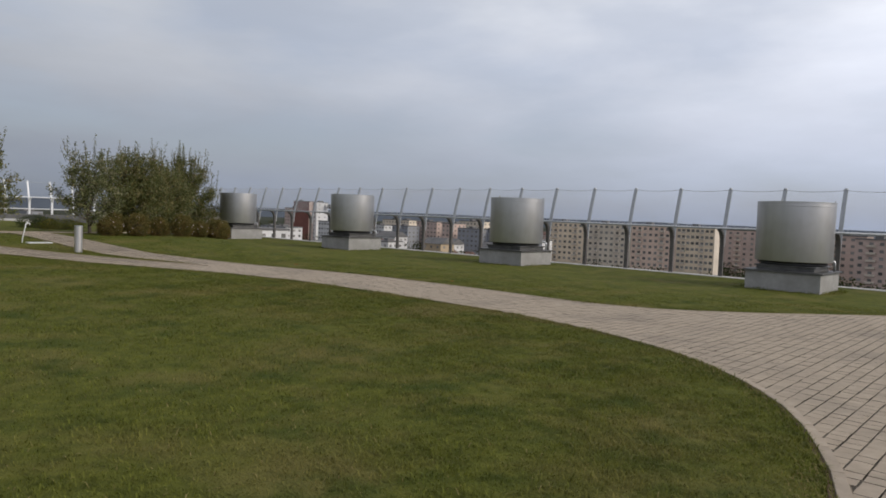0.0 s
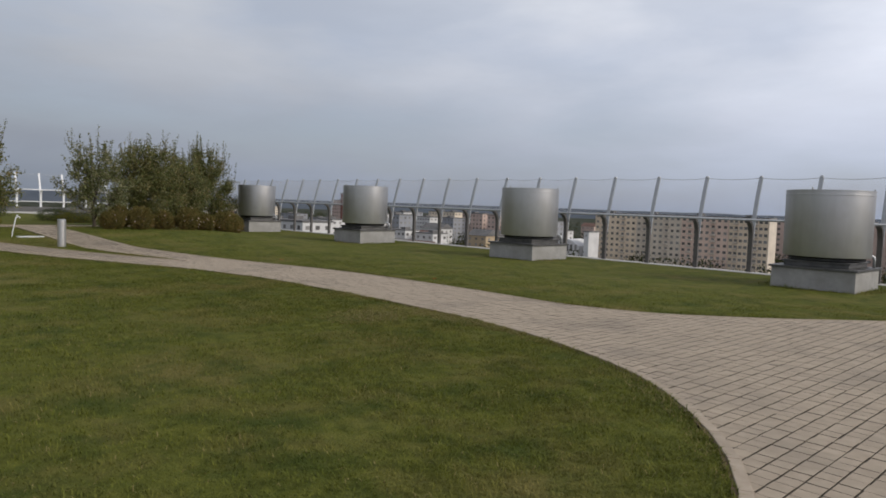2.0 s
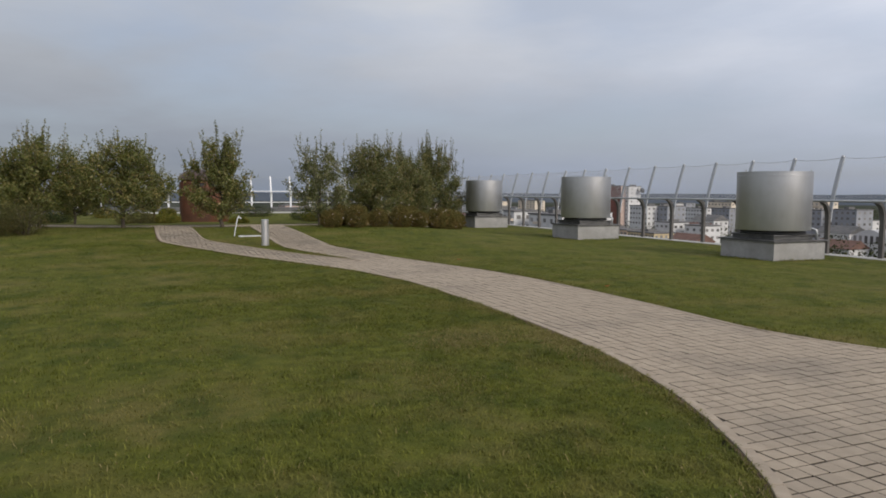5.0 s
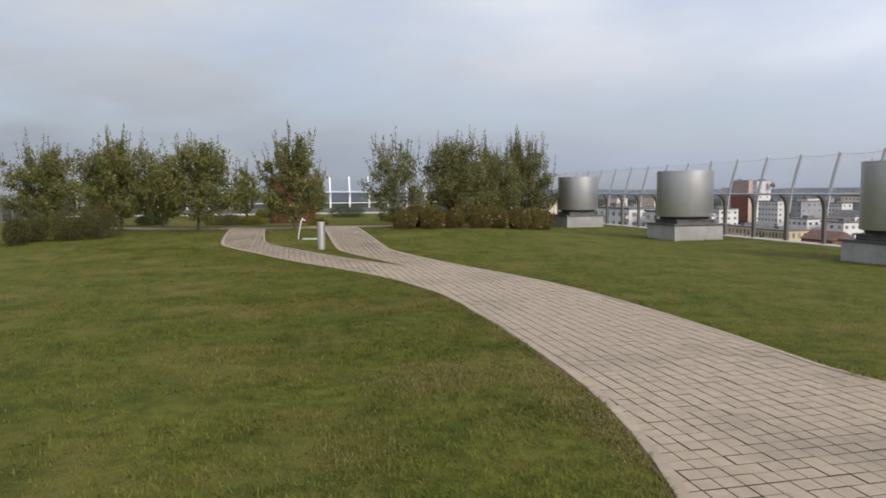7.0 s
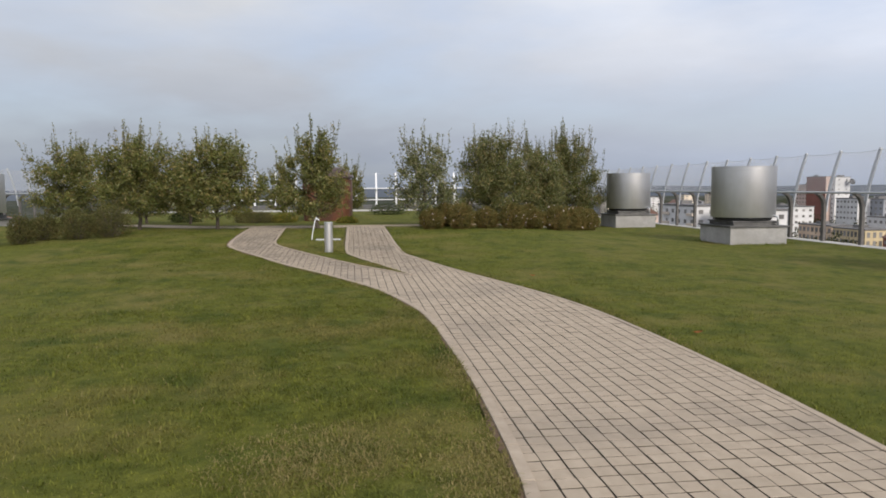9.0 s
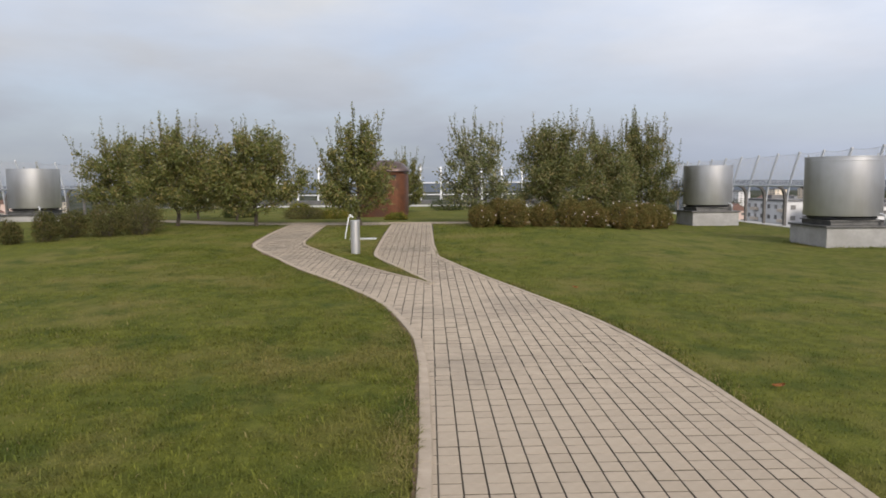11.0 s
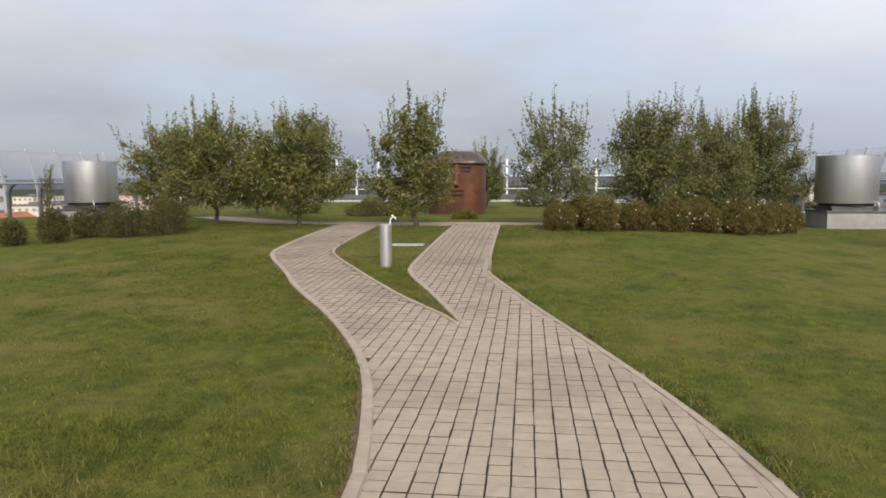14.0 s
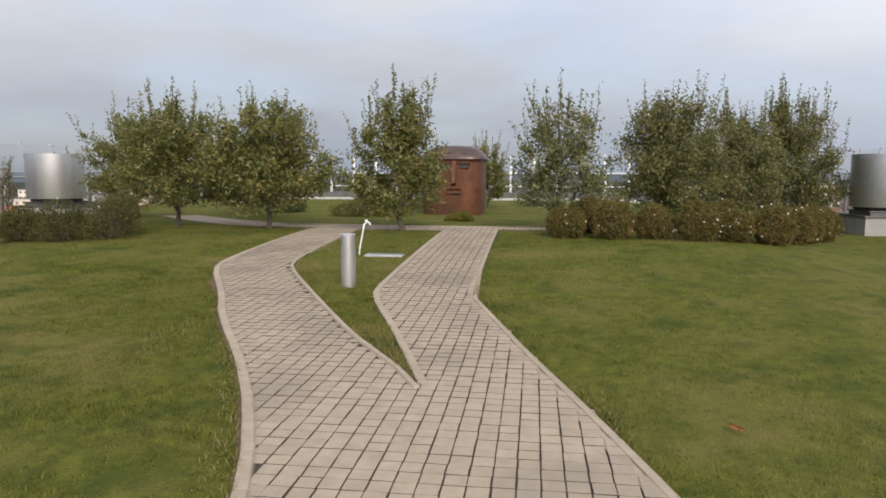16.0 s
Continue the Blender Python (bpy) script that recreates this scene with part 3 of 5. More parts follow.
def standpipe(x, y):
    z = float(height(x, y))
    root = tagged(new("garden_standpipe"), "thin white standpipe with a tap leaning over the grass", "water tap")
    root.location = (x, y, z - 0.03)
    bm = bmesh.new()
    tube(bm, [(0, 0, -0.08), (0.0, 0.02, 0.15), (0.0, 0.075, 0.42), (0, 0.10, 0.55)], [0.0125, 0.0125, 0.012, 0.012], 8)
    part("pipe", bm, M_WHITE, root, smooth=True)
    bm = bmesh.new()
    tube(bm, [(0, 0.095, 0.545), (0.0, 0.15, 0.585), (0, 0.19, 0.575), (0, 0.20, 0.54)], [0.015, 0.016, 0.015, 0.013], 8)
    bmesh.ops.create_icosphere(bm, subdivisions=2, radius=0.024, matrix=Matrix.Translation((0, 0.135, 0.605)))
    part("tap", bm, M_WHITE, root)
    cover = new("drain_cover")
    tagged(cover, "flat pale metal cover plate lying in the grass", "cover plate")
    cover.location = (x, y + 0.12, float(height(x, y + 0.4)))
    bm = bmesh.new()
    box(bm, -0.13, 0, -0.05, 0.13, 0.64, 0.022, bevel=0.006)
    part("plate", bm, M_GALV, cover)
    bm = bmesh.new()
    box(bm, -0.11, 0.0, 0.0215, 0.11, 0.035, 0.029)
    bar_me = bpy.data.meshes.new("grate_bar")
    bm.to_mesh(bar_me)
    bm.free()
    bar_me.materials.append(M_STAINLESS)
    for k in range(9):
        bar = new("grate_bar", bar_me)
        bar.parent, bar.location = cover, (0, 0.04 + k * 0.066, 0)


standpipe(-21.35, 6.32)


def sculpture(x, y):
    """A rusted steel block with a rounded plan, domed lid, brow ledge and slots shown by dark boxes; one plain mesh."""
    z = float(height(x, y)) - 0.05
    bm = bmesh.new()
    n, rings = 48, []
    for hh, sc in ((0.0, 0.97), (0.5, 0.99), (1.1, 1.0), (1.9, 1.0), (1.93, 0.93), (2.0, 0.93), (2.02, 1.06), (2.10, 1.05), (2.22, 0.97), (2.36, 0.84), (2.46, 0.64), (2.51, 0.38), (2.53, 0.1)):
        ring = []
        for i in range(n):
            a = 2 * math.pi * i / n
            c, s = math.cos(a), math.sin(a)
            px = 1.0 * sc * math.copysign(abs(c) ** 0.55, c)
            py = 1.12 * sc * math.copysign(abs(s) ** 0.55, s)
            ring.append(bm.verts.new((px, py, hh)))
        rings.append(ring)
    for a, b in zip(rings, rings[1:]):
        for i in range(n):
            bm.faces.new((a[i], a[(i + 1) % n], b[(i + 1) % n], b[i]))
    bm.faces.new(rings[-1])
    bm.faces.new(list(reversed(rings[0])))
    front = 0.99
    ny = 0.16
    sweep(bm, [(front - 0.02, ny, 1.96), (front + 0.07, ny, 1.55), (front + 0.17, ny, 1.18), (front + 0.0, ny, 1.13)], 0.13, 0.07, Vector((0, 1, 0)))
    for y0, y1 in ((-0.48, ny - 0.13), (ny + 0.13, 0.74)):
        box(bm, front - 0.1, y0, 1.86, front + 0.075, y1, 1.90, bevel=0.008)
        box(bm, front - 0.1, y0 + 0.05, 1.70, front + 0.05, y1 - 0.05, 1.725, bevel=0.006)
    for zz, grow in ((0.97, 0.10), (0.80, 0.08)):
        box(bm, front - 0.1, ny - 0.23, zz, front + grow, ny + 0.25, zz + 0.055, bevel=0.012)
    # mouth and eye slots: the shade inside them is put in as dark boxes
    marks = len(bm.faces)
    box(bm, front - 0.1, ny - 0.20, 0.858, front + 0.012, ny + 0.22, 0.968)
    for y0, y1 in ((-0.44, ny - 0.15), (ny + 0.15, 0.70)):
        box(bm, front - 0.1, y0, 1.728, front + 0.010, y1, 1.858)
    bm.faces.ensure_lookup_table()
    dark = set(range(marks, len(bm.faces)))
    bm.faces.index_update()
    for f in bm.faces:
        f.material_index = 2 if f.index in dark else 1 if f.calc_center_median().z > 2.0 else 0
    ob = part("steel_sculpture", bm, M_RUST)
    ob.data.materials.append(M_RUST_CAP)
    ob.data.materials.append(M_DARK)
    ob.matrix_basis = pose(x, y, z, 0, 0, -4)
    tagged(ob, "rust-brown steel block sculpture with a domed top on the lawn", "sculpture")


sculpture(-35.6, 6.3)


def boulder(x, y, r):
    bm = bmesh.new()
    bmesh.ops.create_icosphere(bm, subdivisions=3, radius=r)
    for v in bm.verts:
        v.co *= 1 + 0.28 * noise.noise(v.co * 2.2 + Vector((x, y, 0)))
        v.co.z *= 0.75
    ob = part("boulder", bm, M_STONE, smooth=True)
    ob.location = (x, y, float(height(x, y)) + r * 0.25)
    tagged(ob, "pale grey boulder among the shrubs", "stone")


boulder(-33.2, 14.9, 0.62)


def fallen_leaf(x, y, turn):
    """A curled dead leaf on the grass."""
    bm = bmesh.new()
    rows = []
    for i in range(7):
        u = i / 6 - 0.5
        w = 0.035 * math.cos(u * 2.9)
        rows.append([bm.verts.new((u * 0.11, w * k, 0.02 + 0.05 * u * u + 0.012 * abs(k))) for k in (-1, 0, 1)])
    for a, b in zip(rows, rows[1:]):
        for k in range(2):
            bm.faces.new((a[k], b[k], b[k + 1], a[k + 1]))
    bmesh.ops.solidify(bm, geom=list(bm.faces), thickness=0.0015)
    ob = part("fallen_leaf", bm, M_DEAD_LEAF, smooth=True)
    ob.matrix_basis = pose(x, y, float(height(x, y)) + 0.004, 0, 0, turn)
    tagged(ob, "curled orange-brown dead leaf on the grass", "leaf", "fallen leaves")


M_DEAD_LEAF = material("dead_leaf", (0.30, 0.12, 0.04), (0.42, 0.19, 0.07), 30, 0.7)
fallen_leaf(-14.39, 10.43, 30)
fallen_leaf(-9.55, 10.89, 100)


# ---- leaves and plants ----
def leaf_mesh(name, centres, size, rs, aspect=0.5, up=0.3, axis=None):
    """Many small folded leaves at the given centres."""
    c = np.asarray(centres, dtype=float)
    n = len(c)
    d = rs.normal(0, 1, (n, 3)) if axis is None else axis + rs.normal(0, 0.45, (n, 3))
    d[:, 2] += up
    d /= np.linalg.norm(d, axis=1)[:, None]
    s = np.cross(d, rs.normal(0, 1, (n, 3)))
    s /= np.linalg.norm(s, axis=1)[:, None] + 1e-9
    w = np.cross(d, s)
    ln = (np.broadcast_to(size, n) * rs.uniform(0.6, 1.35, n))[:, None]
    a = c - d * ln / 2
    b = c + d * ln / 2
    l = c + s * ln * aspect / 2 + w * ln * 0.12
    r = c - s * ln * aspect / 2 + w * ln * 0.12
    verts = np.stack([a, l, b, r], 1).reshape(-1, 3)
    k = np.arange(n)[:, None] * 4
    faces = np.concatenate([k + np.array([[0, 1, 2]]), k + np.array([[0, 2, 3]])], 1).reshape(-1, 3)
    return mesh_np(name, verts, faces)


def tree(x, y, tall, wide, seed, leaves=6000, mat=None, leaf=0.092, label="", clear=0.42, shoots=18, sparse=0.0, lean=0.0):
    """A young fruit tree: short trunk, rising limbs, twigs with leaf clumps, and upright whips above the crown."""
    rs = np.random.default_rng(seed)
    z = float(height(x, y)) - 0.04
    root = tagged(new("young_tree"), label, "tree", "young trees on the roof lawn")
    root.location = (x, y, z)
    body = tall * 0.80
    lead = [(0, 0, -0.1), (0, 0, 0.1)] + [(rs.normal(0, 0.03) + lean * u, rs.normal(0, 0.03), body * 0.8 * u) for u in np.linspace(0.16, 1, 7)]
    bm = bmesh.new()
    tube(bm, lead, list(np.linspace(0.068, 0.010, len(lead)) * (tall / 3.5)), 8)
    part("trunk", bm, M_BARK, root, smooth=True)
    bm = bmesh.new()
    sprays, tops = [], []
    count = int(25 * (1 - 0.35 * sparse))
    bulge = rs.uniform(0, 6.28)
    for i in range(count):
        f = (i + rs.uniform(0.1, 0.9)) / count
        az = i * 2.4 + rs.normal(0, 0.3)
        out = Vector((math.cos(az), math.sin(az), 0))
        env = float(np.interp(f, (0, 0.15, 0.4, 0.65, 0.85, 1.0), (0.95, 1.08, 1.04, 0.84, 0.55, 0.18)))
        reach = wide / 2 * env * rs.uniform(0.60, 1.04) * (1 + 0.15 * math.cos(az - bulge))
        st = Vector((lean * f, 0, clear * 0.6 + (body * 0.66 - clear * 0.6) * f * rs.uniform(0.85, 1.0)))
        tip = st + out * reach
        tip.z = max(st.z + 0.25, clear + (body - clear) * (0.16 + 0.84 * f) + rs.normal(0, 0.08))
        pts = [st, st.lerp(tip, 0.35) + out * reach * 0.12 - Vector((0, 0, 0.04)), st.lerp(tip, 0.7) + out * reach * 0.12 - Vector((0, 0, 0.03)), tip]
        tube(bm, pts, [0.024, 0.017, 0.010, 0.004], 5)
        for u in np.linspace(0.2, 1.0, 12):
            k = min(int(u * 3), 2)
            p = pts[k].lerp(pts[k + 1], float(u) * 3 - k)
            way = out * rs.uniform(0.1, 0.9) + Vector((rs.normal(0, 0.7), rs.normal(0, 0.7), rs.normal(0.38, 0.45)))
            q = p + way.normalized() * wide * rs.uniform(0.09, 0.22) * (1.15 - 0.5 * f)
            if q.z < clear * 0.75:
                continue
            tube(bm, [p, q], [0.006, 0.002], 3)
            sprays.append((p, q, math.exp(rs.normal(0, 0.6 + 0.5 * sparse))))
            if f > 0.2 and u > 0.55:
                tops.append((q, f))
    extra = []
    tops.sort(key=lambda e: e[0].z)
    for i in range(int(shoots * 2.2)):
        tip, f = tops[int(len(tops) * (1 - 0.62 * rs.uniform(0, 1) ** 1.3)) - 1]
        ln = rs.uniform(0.35, 1.0) * tall * 0.23
        out = Vector((tip.x, tip.y, 0)) * rs.uniform(0.02, 0.26) + Vector((rs.normal(0, 0.04), rs.normal(0, 0.04), 0))
        end = tip + out + Vector((0, 0, ln))
        end.z = min(end.z, tall * rs.uniform(0.95, 1.03))
        if end.z < tip.z + 0.12:
            continue
        tube(bm, [tip - Vector((0, 0, 0.10)), tip.lerp(end, 0.5) + out * 0.12, end], [0.006, 0.004, 0.002], 4)
        for u in np.arange(0.0, 1.0, 0.028 / max(ln, 0.1)):
            extra.append(tuple(tip.lerp(end, float(u)) + Vector(rs.normal(0, 0.026, 3))))
    tagged(part("branchwork", bm, M_BARK, root), kind="stuff")
    a, b, weight = np.array([tuple(e[0]) for e in sprays]), np.array([tuple(e[1]) for e in sprays]), np.array([e[2] for e in sprays])
    pick = rs.choice(len(a), int(leaves * 2.3), p=weight / weight.sum())
    u = rs.uniform(0.05, 1.08, len(pick))[:, None]
    c = a[pick] + (b[pick] - a[pick]) * u + rs.normal(0, 0.035 * wide, (len(pick), 3))
    c = c[c[:, 2] > clear * 0.62]
    sizes = np.concatenate([np.full(len(c), leaf), np.full(len(extra), leaf * 0.82)])
    c = np.concatenate([c, np.array(extra)])
    tagged(part_mesh("crown", leaf_mesh("crown", c, sizes, rs, 0.46, -0.1), mat or M_LEAF, root), kind="stuff")
    return root


LBL = "young green fruit tree with yellowing leaves on the lawn"
tree(-25.75, 0.75, 3.6, 2.8, 11, 7600, label=LBL, clear=0.66)
tree(-25.35, 3.2, 3.5, 2.85, 31, 8200, label="young fruit tree with yellowing leaves and low crown", clear=0.58)
tree(-25.3, 6.3, 3.75, 2.0, 13, 5600, label="slim green fruit tree before the rusty sculpture", clear=0.5)
tree(-25.7, 9.75, 3.6, 2.45, 14, 3300, M_LEAF_SILVER, label="sparse silvery-leaved tree behind russet shrubs", sparse=0.7, shoots=18)
tree(-29.0, 12.7, 4.1, 3.0, 15, 9500, M_LEAF_DARK, label="dense dark green tree behind russet shrubs", clear=0.3, shoots=20, sparse=-0.5)
tree(-30.6, 14.7, 4.0, 2.8, 16, 8000, M_LEAF_DARK, label="dense dark green tree behind russet shrubs", clear=0.3, shoots=16, sparse=-0.5)
tree(-32.7, 16.9, 4.85, 2.9, 17, 11500, M_LEAF_DARK, label="tall dense dark tree with many upright whips", clear=0.3, shoots=40, sparse=-0.5)
tree(-29.6, -2.6, 3.75, 2.5, 18, 7400, label=LBL, clear=0.4)
tree(-30.2, 1.3, 2.9, 1.8, 19, 4600, label=LBL, clear=0.45)
tree(-38.0, 4.0, 3.3, 1.4, 20, 2600, label="slender young tree farther along the lawn", sparse=0.5)
tree(-39.5, 7.25, 3.5, 1.9, 21, 4200, label="slender young tree behind the sculpture", sparse=0.4)
tree(-30.6, -7.7, 2.3, 0.5, 23, 170, M_LEAF_SILVER, label="thin sapling before the south fence", sparse=0.6, shoots=5, clear=0.4, leaf=0.075)
tree(-33.9, -8.0, 2.55, 1.3, 24, 500, M_LEAF_SILVER, label="sparse twiggy sapling behind the steel fan", sparse=0.8, shoots=6, clear=0.6, leaf=0.075)
tree(-33.5, -1.2, 3.3, 2.2, 22, 5200, label=LBL, clear=0.4)


def shrub(name, x, y, wide, tall, seed, leaves, mat, label, group="", blossoms=0, leaf=0.05, spread=0.5, loose=0.075, dome=0.0):
    """A rounded shrub of arching stems with leaves to the ground."""
    rs = np.random.default_rng(seed)
    root = tagged(new(name), label, "shrub", group)
    root.location = (x, y, float(height(x, y)) - 0.03)
    bm = bmesh.new()
    cs = []
    for i in range(44):
        a, e = rs.uniform(0, 6.28), rs.uniform(0.05, 1.0) ** spread
        tip = Vector((math.cos(a) * wide / 2 * math.sqrt(1 - (e * 0.95) ** 2) * rs.uniform(0.85, 1.12), math.sin(a) * wide / 2 * math.sqrt(1 - (e * 0.95) ** 2) * rs.uniform(0.85, 1.12), tall * e * rs.uniform(0.8, 1.1)))
        root_p = Vector((tip.x * 0.12, tip.y * 0.12, -0.04))
        midp = Vector((tip.x * 0.55, tip.y * 0.55, tip.z * 0.72))
        tube(bm, [root_p, midp, tip], [0.009, 0.006, 0.003], 4)
        cs += [tuple(midp.lerp(tip, float(u))) for u in np.linspace(0.2, 1, 5)]
        cs.append(tuple(root_p.lerp(midp, 0.7)))
    tagged(part("branchwork", bm, M_BARK, root), kind="stuff")
    cs = np.array(cs)
    c = cs[rs.integers(0, len(cs), leaves)] + rs.normal(0, loose * wide, (leaves, 3))
    if dome:
        k = int(leaves * dome)
        dirs = rs.normal(0, 1, (k, 3))
        dirs /= np.linalg.norm(dirs, axis=1)[:, None]
        lump = np.array([1 + 0.22 * noise.noise(Vector(q * 3.2) + Vector((x, y, seed))) for q in dirs])
        rad = (rs.uniform(0.45, 1.0, k) ** 0.35 * lump)[:, None]
        c = np.concatenate([c, dirs * rad * np.array([wide * 0.49, wide * 0.49, tall * 0.54]) + np.array([0, 0, tall * 0.48])])
    c = c[c[:, 2] > 0.015]
    tagged(part_mesh("foliage", leaf_mesh("foliage", c, leaf, rs, 0.5, 0.25), mat, root), kind="stuff")
    if blossoms:
        bm = bmesh.new()
        out = cs[np.hypot(cs[:, 0], cs[:, 1]) + cs[:, 2] * 0.6 > wide * 0.36]
        for i in range(blossoms):
            p = out[rs.integers(0, len(out))] * 1.07 + rs.normal(0, 0.04, 3)
            bmesh.ops.create_icosphere(bm, subdivisions=1, radius=float(rs.uniform(0.011, 0.020)), matrix=Matrix.Translation(p))
        tagged(part("blossoms", bm, M_BLOSSOM, root, "tiny pale pink blossoms"), kind="stuff")
    return root


ROW = "russet flowering shrubs in a row"
RLBL = "russet-brown rounded shrub dotted with pale blossoms"
for i, (x, y, w, t) in enumerate(((-24.25, 9.85, 0.84, 0.66), (-24.15, 10.75, 0.90, 0.82), (-24.3, 11.58, 0.78, 0.70), (-24.1, 12.36, 0.86, 0.80), (-24.25, 13.1, 0.74, 0.66),
                                  (-24.35, 13.85, 0.88, 0.78), (-25.2, 14.5, 0.85, 0.8), (-26.1, 15.05, 0.85, 0.82), (-27.1, 15.6, 0.9, 0.84), (-28.1, 16.2, 0.9, 0.84),
                                  (-25.3, 10.45, 0.8, 0.8), (-25.5, 13.2, 0.8, 0.8))):
    shrub("flowering_shrub", x, y, w * 0.99, t * 0.98, 40 + i, 3000, M_SHRUB_RUST, RLBL, ROW, 26, 0.044, 0.6, 0.026, 2.0)
for i, (x, y, w, t) in enumerate(((-22.95, 0.6, 1.3, 0.92), (-22.5, -0.1, 1.0, 0.86), (-22.35, -0.85, 0.82, 0.74), (-21.4, -1.02, 0.74, 0.74), (-20.95, -1.6, 0.6, 0.55),
                                  (-21.0, -2.5, 0.8, 0.6), (-22.0, -3.6, 0.85, 0.62), (-24.0, 0.2, 1.0, 0.8))):
    shrub("arching_shrub", x, y + 0.2, w * 0.92, t * 0.97, 70 + i, 2600, M_SHRUB_OLIVE, "dark olive arching shrub with fine leaves", "olive shrubs before the south fence", 0, 0.045, 0.45, 0.085, 0.6)
for i, (x, y, w, t, mt) in enumerate(((-32.3, 3.4, 1.7, 0.5, M_SHRUB_OLIVE), (-28.9, 7.2, 0.8, 0.25, M_YELLOW), (-40.9, 1.6, 1.2, 0.5, M_YELLOW), (-42.0, 9.4, 2.2, 0.65, M_JUNIPER), (-35.3, 0.0, 1.5, 0.5, M_JUNIPER), (-42.9, 4.7, 1.0, 0.5, M_YELLOW),
                                      (-32.5, 4.6, 1.2, 0.4, M_YELLOW), (-33.2, 11.4, 2.0, 0.5, M_YELLOW), (-36.2, 11.3, 1.8, 0.6, M_JUNIPER))):
    shrub("ground_juniper", x, y, w, t, 90 + i, 2600, mt, "low spreading evergreen shrub on the lawn" if mt is M_JUNIPER else "low brownish-green spreading shrub on the lawn" if mt is M_SHRUB_OLIVE else "low yellow-green spreading shrub on the lawn", "", 0, 0.05, 0.9, 0.06, 0.8)


# ---- the town below ----
def window_mesh(w, h):
    bm = bmesh.new()
    box(bm, -w / 2, -0.10, -h / 2, w / 2, 0.05, h / 2)
    me = bpy.data.meshes.new("window")
    bm.to_mesh(me)
    bm.free()
    me.materials.append(M_GLASS_FAR)
    return me


def block(name, label, x0, x1, y0, depth, top, wall, floors=9, bays=6, floor_h=2.8, roof=None, gable=None, win=(1.35, 1.15), balcony=False, bottom=-32, category="building", side_bays=0, pitched=False, back=False):
    """A building square to the roof: its long front faces -y, its lit gable faces +x."""
    root = tagged(new(name), label, category, "town buildings")
    root.location = (0, 0, 0)
    bm = bmesh.new()
    box(bm, x0, y0, bottom, x1, y0 + depth, top)
    part("wall", bm, wall, root)
    bm = bmesh.new()
    if pitched:
        v = [bm.verts.new(p) for p in ((x0 - 0.5, y0 - 0.5, top), (x1 + 0.5, y0 - 0.5, top), (x1 + 0.5, y0 + depth + 0.5, top), (x0 - 0.5, y0 + depth + 0.5, top), (x0 - 0.5, y0 + depth / 2, top + depth * 0.3), (x1 + 0.5, y0 + depth / 2, top + depth * 0.3))]
        for f in ((0, 1, 5, 4), (2, 3, 4, 5), (1, 2, 5), (3, 0, 4), (3, 2, 1, 0)):
            bm.faces.new([v[i] for i in f])
    else:
        box(bm, x0 - 0.3, y0 - 0.3, top, x1 + 0.3, y0 + depth + 0.3, top + 0.45)
        for k in range(max(1, int((x1 - x0) / 14))):
            cx = x0 + (k + 0.5) * 14
            if cx < x1 - 2:
                box(bm, cx - 1.4, y0 + depth * 0.35, top + 0.45, cx + 1.4, y0 + depth * 0.7, top + 1.5)
    part("roof", bm, roof or M_ROOF_FELT, root)
    if gable:
        bm = bmesh.new()
        box(bm, x1 + 0.004, y0 + 0.02, bottom, x1 + 0.25, y0 + depth - 0.02, top - 0.05)
        part("gable_panel", bm, gable, root)
    me = window_mesh(*win)
    bay = (x1 - x0) / bays
    if balcony:
        bm = bmesh.new()
        box(bm, -bay * 0.45, -0.9, -1.25, bay * 0.45, -0.06, -0.45)
        bal_me = bpy.data.meshes.new("balcony")
        bm.to_mesh(bal_me)
        bm.free()
        bal_me.materials.append(M_BALCONY)
    for f in range(floors):
        zc = top - floor_h * (f + 0.55)
        for b in range(bays):
            w = new("window", me)
            w.parent = root
            w.matrix_basis = pose(x0 + bay * (b + 0.5), y0 + depth if back else y0, zc, 0, 0, 180 if back else 0)
        if balcony:
            for b in range(1, bays, 4):
                bal = new("balcony", bal_me)
                bal.parent, bal.location = root, (x0 + bay * (b + 0.5), y0, zc)
        for b in range(side_bays):
            w = new("window", me)
            w.parent = root
            w.matrix_basis = pose(x1, y0 + depth * (b + 0.5) / side_bays, zc, 0, 0, 90)
    return root


FLATS = "nine-storey panel apartment block seen beyond the fence"
for x0, x1, wall in ((-198.5, -175.5, M_W_CREAM), (-175.3, -152.5, M_W_GREY), (-152.3, -130.5, M_W_PINK), (-130.3, -113.6, M_W_CREAM)):
    block("apartment_block", FLATS, x0, x1, 300, 8, 0.6, wall, 10, 8, 2.75, balcony=True, gable=M_W_IVORY if x1 > -115 else None)
block("apartment_block", "brown panel apartment block seen beyond the fence", -152, -92, 380, 13, -0.3, M_W_BROWN, 10, 16, 2.75, balcony=True)
block("apartment_block", "brown panel apartment block seen beyond the fence", -92, -62, 330, 13, -0.6, M_W_BROWN, 10, 9, 2.75, balcony=True)
block("apartment_block", "brown panel apartment block seen beyond the fence", -60, -8, 300, 13, -1.4, M_W_BROWN, 10, 15, 2.75, balcony=True)
